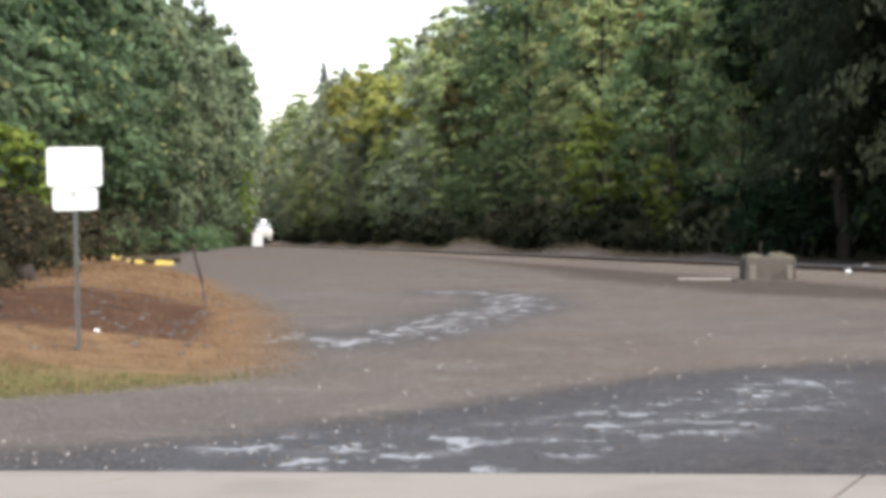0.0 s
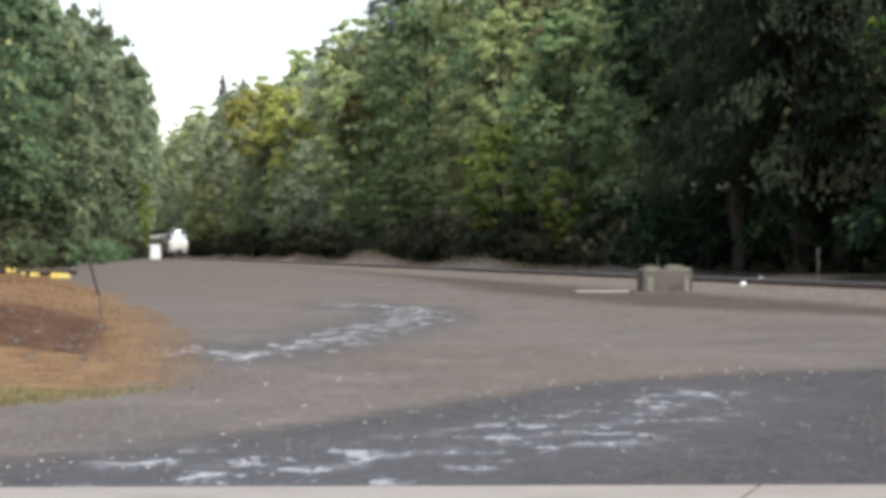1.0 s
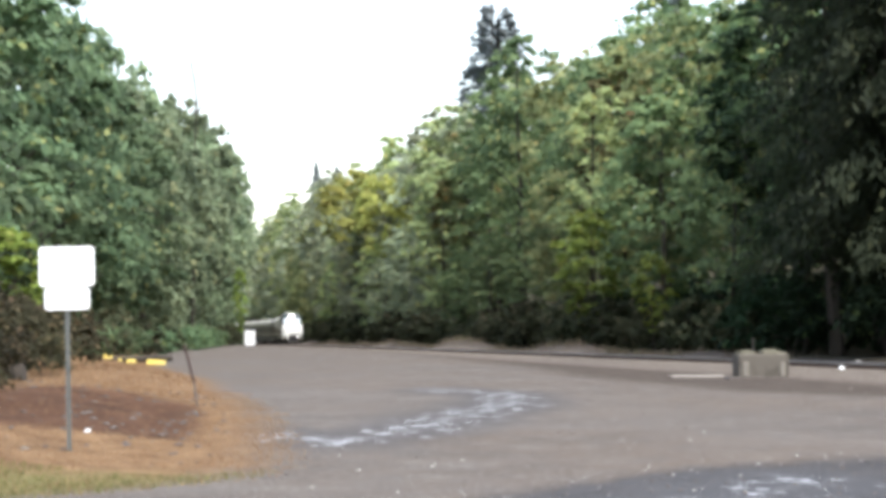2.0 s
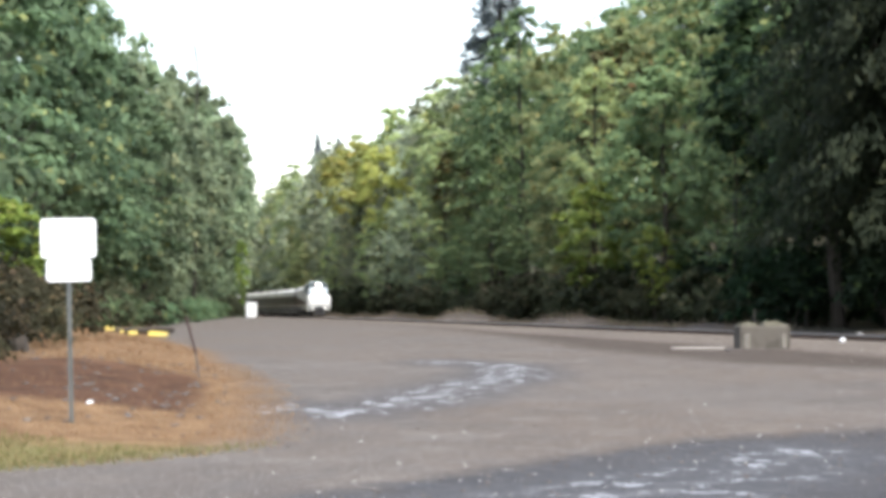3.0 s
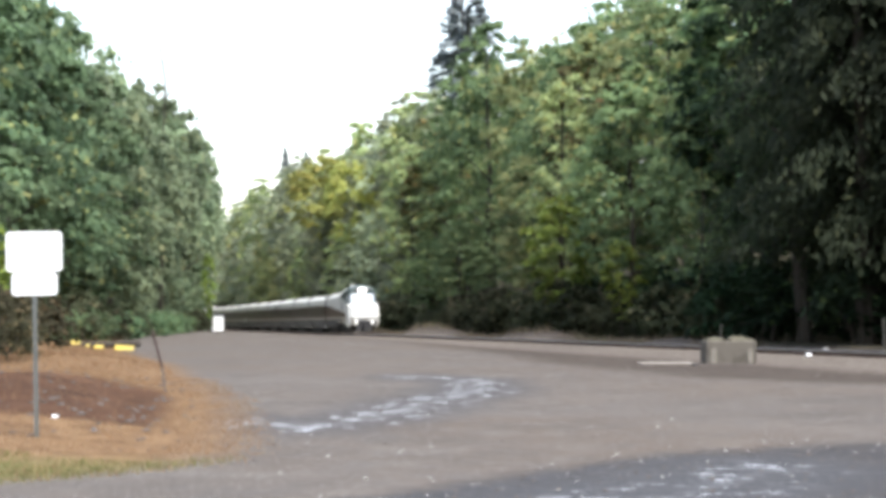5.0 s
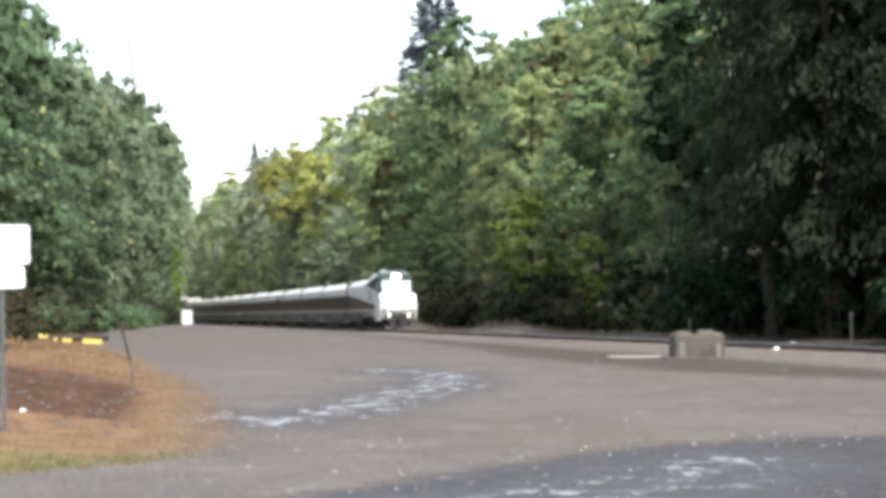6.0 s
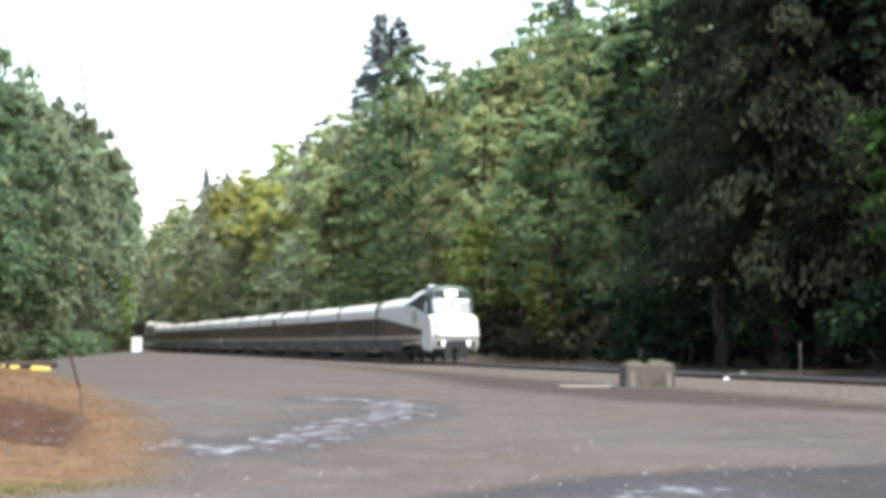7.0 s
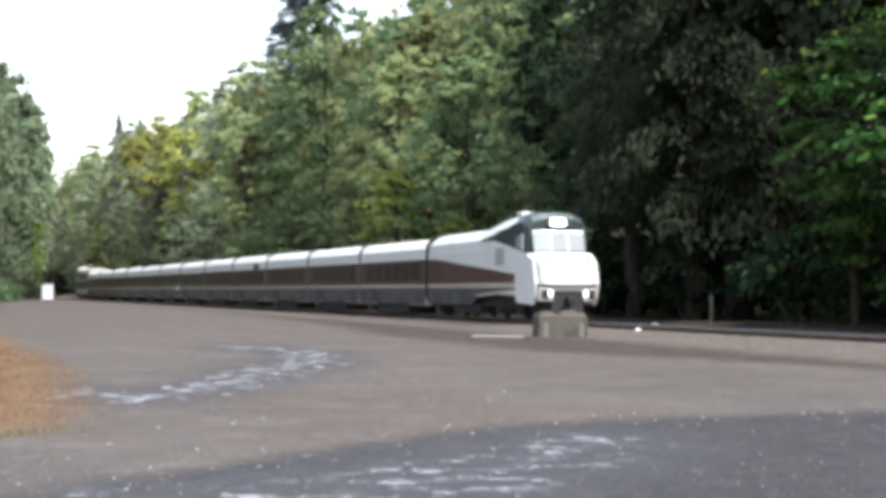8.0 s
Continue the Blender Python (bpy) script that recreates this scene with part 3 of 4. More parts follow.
darks = [tree("cedar_tree", cedar_crown(30 + i, 20, 4.8, 4.4, 88, 180, 0.31, M["leaf_cedar"]), trunk_mesh(rnd, 19, 0.36, 5, spread=0.15),
              "dark olive cedar tree with drooping boughs", group="woodland trees") for i in range(2)]
shade_maples = [tree("maple_tree", broad_crown(70 + i, 20, 4.4, 4.8, 170, 34, 0.40, M["leaf_shade"], 0.5, (0.13, 0.28)), trunk_mesh(rnd, 17, 0.3, 9),
              "tall maple tree, deep shade painted into its dark green leaves", group="woodland trees") for i in range(2)]
brambles = [tree("bramble", broad_crown(80 + i, 2.2, 1.8, 0.0, 30, 40, 0.2, M["leaf_bramble"], 0.9, (0.2, 0.4)), trunk_mesh(rnd, 1.4, 0.03, 5, first=0.1),
                 "tangled brown bramble at the foot of the trees", "bramble", "brambles") for i in range(2)]
firs = [tree("fir_tree", fir_crown(35, 20, 2.6, 3.0, 34, 4, 0.40, M["leaf_fir_haze"], 0.3), trunk_mesh(rnd, 20, 0.3, 4, spread=0.1),
             "tall fir tree rising above the wood, haze painted into its needles", group="woodland trees")]
bushes = [tree("bush", broad_crown(50 + i, 4.0, 2.0, 0.0, 40, 26, 0.38, M["leaf_bush_shade"], 0.9, (0.2, 0.4)), trunk_mesh(rnd, 2.4, 0.06, 5, first=0.1),
               "dull green undergrowth bush by the track, leaves darkened for shade", "bush", "undergrowth") for i in range(3)]
lefts = [tree("maple_tree", broad_crown(40 + i, 16, 4.4, 0.5, 84, 92, 0.39, M["leaf_left"], 0.5, (0.14, 0.31)), trunk_mesh(rnd, 13, 0.28, 9),
              "leafy green maple tree beside the lot", group="lot trees") for i in range(3)]
lime = tree("small_tree", broad_crown(60, 12, 2.6, 2.0, 70, 40, 0.42, M["leaf_lime"]), trunk_mesh(rnd, 10, 0.14, 6), "small lime-green tree at the edge of the wood")
gold = tree("yellowing_tree", broad_crown(61, 24, 5.2, 12.0, 90, 60, 0.55, M["leaf_yellow"]), trunk_mesh(rnd, 20, 0.26, 8), "broad tree turning bright yellow in the wood")
rusty = tree("rusty_tree", broad_crown(62, 22, 4.0, 8.0, 90, 40, 0.5, M["leaf_rust"]), trunk_mesh(rnd, 19, 0.24, 8), "tall tree with rust-brown and green leaves")
bright = tree("bright_maple_tree", broad_crown(63, 17, 4.6, 1.2, 80, 110, 0.36, M["leaf_bright"], 0.42, (0.15, 0.3)), trunk_mesh(rnd, 14, 0.3, 8), "bright green maple tree beside the track")
# two of these three crowns carry painted haze
fars = [tree("alder_tree", broad_crown(90 + i, 20, 4.2, 2.0, 150, 20, 0.56, M[k], 0.6, (0.13, 0.28)), trunk_mesh(rnd, 17, 0.26, 6), "distant pale green tree in the wood, haze painted into most of their leaves", group="woodland trees") for i, k in enumerate(("leaf_haze", "leaf_alder", "leaf_haze"))]
farleft = [tree("maple_tree", broad_crown(95 + i, 16, 4.4, 0.5, 120, 38, 0.46, M["leaf_left_haze"]), trunk_mesh(rnd, 13, 0.28, 6), "leafy green maple tree beside the lot", group="lot trees") for i in range(2)]
hazybush = tree("bush", broad_crown(58, 3.2, 2.0, 0.0, 60, 30, 0.26, M["leaf_left"], 0.9, (0.2, 0.4)), trunk_mesh(rnd, 2.0, 0.05, 5, first=0.1), "pale green bush at the foot of the trees", "bush", "undergrowth")
shade_bush = tree("bush", broad_crown(57, 4.0, 2.0, 0.0, 34, 26, 0.36, M["leaf_shade"], 0.9, (0.2, 0.4)), trunk_mesh(rnd, 2.4, 0.06, 5, first=0.1), "undergrowth bush by the track, shade painted into its dark green leaves", "bush", "undergrowth")
PROTOS = maples + alders


slims = [tree("alder_tree", broad_crown(98 + i, 20, 4.2, 9.0, 90, 24, 0.5, M["leaf_alder"], 0.6, (0.13, 0.28)), trunk_mesh(rnd, 17, 0.26, 6), "tall pale green alder tree deep in the wood", group="woodland trees") for i in range(2)]


def plant_to(proto, own, x, y, top, spread=1.0):
    """Plants a tree whose proto is own metres tall so that it reaches top."""
    tall = max(0.3, (top - land(x, y)) / own)
    plant(proto, x, y, rnd.uniform(0, 360), tall ** 0.6 * spread, 0.2, tall)


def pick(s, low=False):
    # near end: mostly maples with shade in their leaf colour
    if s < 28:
        return rnd.choice((shade_maples[0], shade_maples[1], shade_maples[0], darks[1]))
    if s < 50:
        return rnd.choice((maples[0], maples[1], alders[0], maples[2]))
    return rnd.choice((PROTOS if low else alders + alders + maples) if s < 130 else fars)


# front edge, main row and the rows behind
for s in range(-18, 380, 13):
    x, y = by_wood(s + rnd.uniform(-2.5, 2.5), -9.0 - rnd.uniform(0, 1.5))
    plant_to(pick(s, True), 20, x, y, canopy(s) * rnd.uniform(0.30, 0.74), rnd.uniform(0.75, 1.0))
for s in range(-15, 400, 9):
    x, y = by_wood(s + rnd.uniform(-2, 2), -13.0 - rnd.uniform(0, 2.0))
    plant_to(pick(s), 20, x, y, canopy(s) * rnd.uniform(0.78, 1.04), rnd.uniform(0.8, 1.08))
for depth, gap in ((-21, 12), (-32, 15)):
    for s in range(-14, 420, gap):
        x, y = by_wood(s + rnd.uniform(-3, 3), depth - rnd.uniform(0, 4))
        plant_to(pick(s + 2.0 * (depth + 13)) if depth > -25 else rnd.choice(slims), 20, x, y, canopy(s) * rnd.uniform(0.98, 1.10))
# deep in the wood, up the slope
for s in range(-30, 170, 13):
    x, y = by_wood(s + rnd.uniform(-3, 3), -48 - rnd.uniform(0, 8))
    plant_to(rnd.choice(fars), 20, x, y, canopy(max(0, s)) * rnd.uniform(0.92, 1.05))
# unseen trees past the lot, added to block light from the right
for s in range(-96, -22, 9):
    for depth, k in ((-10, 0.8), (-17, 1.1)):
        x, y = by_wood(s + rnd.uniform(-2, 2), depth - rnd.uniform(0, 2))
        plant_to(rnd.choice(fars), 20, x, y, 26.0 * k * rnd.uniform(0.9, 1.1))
# trees that stand out
for bearing, n, top, proto, own, spread in ((-2.15, -24, 49, firs[0], 20, 2.3), (-1.55, -25, 47, firs[0], 20, 2.2), (4.3, -22, 34, firs[0], 20, 1.1), (-8.0, -22, 49, firs[0], 20, 1.3), (-7.3, -22, 43, firs[0], 20, 1.3),
                                            (-6.5, -7.8, 29, gold, 24, 1.1), (-5.7, -8.5, 26, gold, 24, 0.8), (1.3, -7.0, 12.5, lime, 12, 1.0), (3.4, -7.4, 8.0, lime, 12, 0.7), (-3.0, -12, 27, rusty, 22, 0.9), (2.2, -13, 25, rusty, 22, 0.9),
                                            (17.9, -7.6, 17, bright, 17, 1.0), (21.5, -8.5, 19, bright, 17, 1.1), (9.4, -10.0, 27, darks[0], 20, 1.0), (11.4, -9.0, 29, darks[1], 20, 1.15), (12.8, -11.5, 28, darks[0], 20, 1.2), (7.4, -12.0, 25, shade_maples[1], 20, 1.0), (14.5, -12.5, 27, darks[1], 20, 1.1)):
    x, y = sight(bearing, n)
    plant_to(proto, own, x, y, top, spread)
# the far end of the cutting
for bearing, y, top in ((-10.9, 372, 34), (-10.4, 430, 31), (-9.9, 436, 33), (-9.4, 428, 35), (-8.9, 432, 36), (-10.1, 470, 34)):
    plant_to(rnd.choice(fars), 20, y * math.tan(radians(bearing)), y, top, 1.1)
for bearing, y, k in ((-10.9, 395, 1.6), (-10.5, 415, 1.9), (-10.1, 405, 1.7), (-9.7, 418, 1.9), (-9.3, 410, 1.8), (-8.9, 415, 1.8), (-10.3, 440, 2.6), (-9.5, 445, 2.6)):
    plant(bushes[int(y) % 3], y * math.tan(radians(bearing)), y, rnd.uniform(0, 360), k, 0.1)
plant_to(lime, 12, -19.3, 58.5, 6.6, 0.9)
plant_to(lime, 12, -41.6, 224.0, 12.6, 0.4)
# undergrowth along the track
for i in range(90):
    s = -25 + i * 3.6
    x, y = by_wood(s + rnd.uniform(-1, 1), -7.2 - rnd.uniform(0, 1.6))
    if s < 18 and i % 3:
        continue
    plant(shade_bush if s < 22 else rnd.choice(bushes), x, y, rnd.uniform(0, 360), rnd.uniform(0.6, 1.25), 0.1)
# undergrowth beneath the near trees, the shade there painted into its leaves
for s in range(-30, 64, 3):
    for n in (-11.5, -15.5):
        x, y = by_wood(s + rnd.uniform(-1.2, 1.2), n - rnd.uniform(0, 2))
        plant(shade_bush, x, y, rnd.uniform(0, 360), rnd.uniform(0.9, 1.5), 0.1)
# the trees beside the lot
LEFT_Y, LEFT_X, LEFT_TOP = (50, 62, 100, 140, 190, 245, 300, 380), (-22.5, -25.0, -31.5, -36.5, -43.5, -51.0, -59.5, -78.0), (20.0, 22.5, 27.0, 30.0, 34.5, 39.0, 40.5, 41.0)
y = 56.0
while y < 385:
    x, top = float(np.interp(y, LEFT_Y, LEFT_X)), float(np.interp(y, LEFT_Y, LEFT_TOP))
    kinds = lefts if y < 150 else farleft
    plant_to(rnd.choice(kinds), 16, x - rnd.uniform(0, 1.2), y, top * rnd.uniform(0.66, 1.04), rnd.uniform(0.85, 1.1))
    plant_to(rnd.choice(kinds), 16, x - 7 - rnd.uniform(0, 2), y + 4, top * rnd.uniform(0.9, 1.22), rnd.uniform(0.85, 1.1))
    if y > 60:
        plant(rnd.choice((hazybush, hazybush, bushes[0])), x + 3.6 + rnd.uniform(0, 1.2), y + rnd.uniform(-2, 2), rnd.uniform(0, 360), rnd.uniform(0.55, 0.95), 0.1)
    y += 5.5 + y * 0.022
for bx, by, k in ((-15.6, 49, 1.0), (-17.5, 51, 1.3), (-16.6, 55, 1.1), (-18.8, 57, 1.3), (-19.5, 62, 1.1), (-20.5, 66, 1.0), (-14.2, 46.5, 0.6),
                  (-9.9, 27.6, 0.35), (-10.6, 29.4, 0.4), (-11.4, 31.6, 0.5), (-12.3, 34.5, 0.55), (-13.4, 38.5, 0.7), (-12.6, 36.2, 0.4), (-14.4, 42.0, 0.8)):
    plant(rnd.choice(brambles), bx, by, rnd.uniform(0, 360), k, 0.05)
for p in PROTOS + slims + fars + farleft + [shade_bush, hazybush] + lefts + darks + shade_maples + brambles + firs + bushes + [lime, gold, rusty, bright]:
    for o in (*p.children, p):
        bpy.data.objects.remove(o)


def dead_tree():
    """A bare tree whose thin twigs hang against the sky."""
    root = tagged(new("bare_tree"), "thin bare tree with drooping leafless twigs", "tree")
    rng = random.Random(9)
    bm = bmesh.new()
    pts = [(0, 0, -0.5), (0.2, 0, 7), (0.1, 0.2, 14), (0.3, 0, 19.5)]
    for k in range(3):
        tube(bm, pts[k], pts[k + 1], 0.17 - 0.04 * k, 0.13 - 0.04 * k, 6)
    part("trunk", bm, M["bark"], root)
    for k, (dx, dy, rise, bend) in enumerate(((-2.2, 0.0, 9.6, 0.55), (-1.0, 0.5, 5.6, 0.45), (0.1, -0.4, 3.6, 0.5), (-6.6, 0.6, 9.0, -0.5), (1.3, 0.3, 2.4, 0.4))):
        bm = bmesh.new()
        p = Vector(pts[-1])
        for j in range(7):
            u = (j + 1) / 7
            q = Vector(pts[-1]) + Vector((dx * u + bend * math.sin(3.1 * u), dy * u, rise * u)) + Vector((rng.uniform(-0.08, 0.08), 0, 0))
            tube(bm, p, q, 0.066 - 0.006 * j, 0.06 - 0.006 * j, 5)
            if j > 1:
                tube(bm, q, q + Vector((rng.uniform(-0.5, 0.6), rng.uniform(-0.4, 0.4), rng.uniform(-0.2, 0.7))), 0.035, 0.018, 4)
            p = q
        part("branch", bm, M["bark"], root)
    return root


dead = dead_tree()
dead.matrix_basis = pose(-42.6, 198.0, land(-42.6, 198.0), 0, 0, 8)
dead.scale = (1.4, 1.4, 1.42)


# ---------------------------------------------------------------- grass and stones
def blades(name, label, spots, material, tall, width, seed):
    rng = np.random.default_rng(seed)
    p = np.array(spots)
    n = len(p)
    a = rng.uniform(0, 2 * math.pi, n)
    h = tall * rng.uniform(0.5, 1.3, n)
    side = np.stack([np.cos(a), np.sin(a), np.zeros(n)], 1) * (width * rng.uniform(0.6, 1.4, n))[:, None]
    tip = p + np.stack([rng.normal(size=n) * 0.3 * h, rng.normal(size=n) * 0.3 * h, h], 1)
    v = np.stack([p - side, p + side, tip + side * 0.25, tip - side * 0.25], 1).reshape(-1, 3)
    return tagged(new(name, quad_mesh(name, v, material)), label, "grass", kind="stuff")


def grass_spots(count, seed, y_range, into_range, patchy=0.0):
    rng = random.Random(seed)
    out = []
    while len(out) < count:
        y = rng.uniform(*y_range)
        x = EDGE_X(y) - rng.uniform(*into_range) + rng.uniform(-0.25, 0.25)
        want = 0.15 + 0.85 * step(noise.noise((x * 0.9, y * 0.5, 7.0)) + 0.5 * noise.noise((x * 2.7, y * 1.3, 3.0)), patchy - 0.75, patchy + 0.15)
        want *= 1 - 0.93 * bare_soil(x, y)
        if rng.random() > want:
            continue
        out.append((x, y, land(x, y) - 0.02))
    return out


blades("green_grass", "soft green grass along the edge of the lot", [p for p in grass_spots(13000, 1, (15.0, 22.0), (-0.25, 5.0)) if p[1] < 19.2 + 0.55 * math.sin(p[0] * 1.7)], M["grass_green"], 0.065, 0.008, 1)
blades("dry_grass", "dry golden grass on the low bank", grass_spots(42000, 2, (16.5, 46.0), (-0.4, 7.5), 0.15), M["grass_dry"], 0.045, 0.007, 2)
blades("tall_dry_grass", "pale tangled dry grass by the trees", grass_spots(5000, 3, (40.0, 110.0), (0.5, 8.0), 0.5), M["grass_dry"], 0.11, 0.02, 3)
rng2 = random.Random(8)
berm = []
for i in range(4500):
    s = rng2.uniform(10, 190)
    x, y = on_track(s, -4.6 + rng2.gauss(0, 0.75))
    if noise.noise((s * 0.13, 4.0, 1.0)) > -0.25:
        berm.append((x, y, land(x, y) - 0.02))
blades("berm_grass", "pale dry grass on the heaps behind the track", berm, M["grass_pale"], 0.38, 0.03, 4)


def rock_mesh(bm, rng, x, y, z, r):
    o = bmesh.ops.create_icosphere(bm, subdivisions=1, radius=r)
    for v in o["verts"]:
        v.co = Vector((v.co.x * rng.uniform(0.8, 1.3), v.co.y * rng.uniform(0.8, 1.3), v.co.z * rng.uniform(0.5, 0.8))) + Vector((x, y, z))


def scatter_stones(name, label, count, seed, material, sizes, where):
    rng = random.Random(seed)
    bm = bmesh.new()
    for i in range(count):
        x, y = where(rng)
        rock_mesh(bm, rng, x, y, land(x, y) + 0.003, rng.uniform(*sizes))
    return tagged(part(name, bm, material), label, "gravel", kind="stuff")


def along_tar(rng):
    x = rng.uniform(-4.5, 9.0)
    return x, float(np.interp(x, TAR_X, TAR_Y)) + rng.gauss(0, 0.8)


def on_tar(rng):
    x = rng.uniform(-4.5, 7.5)
    top = float(np.interp(x, TAR_X, TAR_Y))
    return x, rng.uniform(11.3 + 0.04 * x, max(12.0, top))


def on_lot(rng):
    y = rng.uniform(13, 58)
    return rng.uniform(max(-0.2 * y, EDGE_X(y)), 0.24 * y), y


def on_bank(rng):
    y = rng.uniform(20, 45)
    return EDGE_X(y) - rng.uniform(0.6, 8.0), y


scatter_stones("bank_clods", "dark brown clods and twigs on the low bank", 190, 7, M["dark_rock"], (0.02, 0.075), on_bank)
scatter_stones("bank_stones", "pale brown clods on the low bank", 60, 8, M["old_concrete"], (0.015, 0.05), on_bank)
scatter_stones("pale_stones", "pale loose stones along the tarred strip", 60, 1, M["pale_rock"], (0.006, 0.02), along_tar)
scatter_stones("loose_gravel", "pale and grey stones strewn over the tarred strip", 130, 2, M["pale_rock"], (0.004, 0.014), on_tar)
scatter_stones("dark_stones", "dark stones and clods strewn on the tarred strip", 300, 3, M["dark_rock"], (0.008, 0.03), on_tar)
scatter_stones("lot_stones", "loose stones strewn over the gravel lot", 70, 4, M["pale_rock"], (0.008, 0.024), on_lot)
scatter_stones("lot_clods", "dark clods strewn over the gravel lot", 120, 6, M["dark_rock"], (0.012, 0.04), on_lot)
def lone_rock(name, label, x, y, r, material, seed, sink=0.0):
    rng = random.Random(seed)
    bm = bmesh.new()
    rock_mesh(bm, rng, 0, 0, r * 0.35, r)
    ob = tagged(part(name, bm, material), label, "rock")
    ob.matrix_basis = pose(x, y, land(x, y) - sink)
    return ob


lone_rock("white_rock", "white rock on the ballast beside the rail", 9.75, 58.4, 0.12, M["sign_white"], 3)
lone_rock("pale_rock", "pale rock lying in the dry grass", -6.77, 24.4, 0.05, M["sign_white"], 4)
x, y = on_track(-2.5, -2.4)
lone_rock("flat_rock", "flat pale rock on the ballast behind the rails", x, y, 0.3, M["pale_rock"], 5, 0.08)


# ---------------------------------------------------------------- things on the lot
def road_sign():
    root = tagged(new("road_sign"), "white two-panel sign on a leaning grey steel post", "sign")
    bm = bmesh.new()
    for dx in (-0.022, 0.022):
        box(bm, dx - 0.006, dx + 0.006, -0.02, 0.02, -0.3, 2.72)
    box(bm, -0.022, 0.022, 0.012, 0.02, -0.3, 2.72)
    part("post", bm, M["galvanised"], root, "grey galvanised steel post")

    def plate(name, w, z0, z1, y0):
        bm = bmesh.new()
        pts, r = [], 0.05
        for cx, cz, a0 in ((w / 2 - r, z1 - r, 0), (-w / 2 + r, z1 - r, 90), (-w / 2 + r, z0 + r, 180), (w / 2 - r, z0 + r, 270)):
            for k in range(5):
                a = radians(a0 + k * 22.5)
                pts.append((cx + r * math.cos(a), cz + r * math.sin(a)))
        return part(name, slab(pts, y0, y0 - 0.006), M["sign_white"], root, "white sheet-metal sign panel")

    upper = plate("upper_panel", 0.70, 2.25, 2.76, -0.03)
    lower = plate("lower_panel", 0.57, 1.945, 2.235, -0.026)
    part("text_bar", boxed(-0.21, 0.21, -0.0365, -0.032, 2.115, 2.135), M["bar_grey"], lower)
    part("text_bar", boxed(-0.06, 0.02, -0.0365, -0.032, 2.15, 2.19), M["bar_grey"], lower)
    for z in (2.32, 2.68):
        bm = tube(bmesh.new(), (0, -0.036, z), (0, -0.044, z), 0.012, 0.01, 8)
        part("bolt", bm, M["galvanised"], upper)
    root.matrix_basis = pose(-6.2, 21.5, land(-6.2, 21.5) - 0.13, 0, -1.3, 16)
    return root


road_sign()


def concrete_block():
    root = tagged(new("concrete_block"), "weathered concrete barrier block with earth and moss on top", "barrier block")
    bm = boxed(-0.90, 0.90, -0.36, 0.36, -0.05, 0.86, bevel=0.05)
    part("body", bm, M["old_concrete"], root)
    for s in (-1, 1):
        part("end_cheek", boxed(s * 0.66 - 0.10, s * 0.66 + 0.10, -0.40, -0.355, 0.10, 0.58, bevel=0.02), M["mid_concrete"], root, "pale chipped concrete cheek")
    for i, (x, w, h) in enumerate(((-0.52, 0.36, 0.14), (0.32, 0.42, 0.18), (0.7, 0.22, 0.10))):
        bm = bmesh.new()
        bmesh.ops.create_icosphere(bm, subdivisions=2, radius=1.0)
        for v in bm.verts:
            k = 1 + 0.25 * noise.noise(v.co * 2.5 + Vector((i * 4, 0, 0)))
            v.co = Vector((v.co.x * w * k + x, v.co.y * 0.3 * k, max(-0.05, v.co.z * h * k) + 0.85))
        part("moss_clump", bm, M["moss"], root, "mound of earth and moss")
    root.matrix_basis = pose(7.1, 58.9, land(7.1, 58.9), 0, 0, 13)
    foot = bmesh.new()
    box(foot, -1.3, 1.8, -0.6, 0.5, -0.05, 0.11, bevel=0.05)
    pad = tagged(part("earth_pad", foot, M["dark_rock"]), "low dark pad round the foot of the concrete block", "earth")
    pad.matrix_basis = pose(7.2, 58.9, land(7.1, 58.9) - 0.03, 0, 0, 4)
    strip = tagged(part("concrete_slab", boxed(-0.95, 0.95, -0.5, 0.5, -0.06, 0.05, bevel=0.015), M["pale_concrete"]), "flat pale concrete slab lying on the gravel", "slab")
    strip.matrix_basis = pose(5.2, 61.8, land(5.2, 61.8), 0, 0, 3)


concrete_block()


def relay_box():
    root = tagged(new("relay_cabinet"), "white metal signal cabinet beside the track", "cabinet")
    part("body", boxed(-0.66, 0.66, -0.45, 0.45, 0.12, 2.0, bevel=0.03), M["sign_white"], root)
    part("lid", boxed(-0.70, 0.70, -0.5, 0.5, 2.0, 2.09, bevel=0.02), M["sign_white"], root)
    part("plinth", boxed(-0.6, 0.6, -0.4, 0.4, -0.2, 0.12), M["old_concrete"], root, "grey concrete plinth")
    part("door", boxed(-0.58, 0.58, -0.475, -0.452, 0.2, 1.92, bevel=0.008), M["sign_white"], root)
    root.matrix_basis = pose(-38.7, 215.0, land(-38.7, 215.0), 0, 0, 10)


relay_box()


def leaning_post():
    root = tagged(new("leaning_post"), "thin rusty post leaning over the dry bank", "post")
    part("upper_post", tube(bmesh.new(), (0.05, 0, 0.62), (-0.17, 0, 1.42), 0.028, 0.03, 7), M["rust"], root)
    part("lower_post", tube(bmesh.new(), (0.16, 0, -0.15), (0.05, 0, 0.62), 0.018, 0.02, 7), M["grey_paint"], root)
    root.matrix_basis = pose(-7.78, 36.2, land(-7.78, 36.2) - 0.1)


leaning_post()


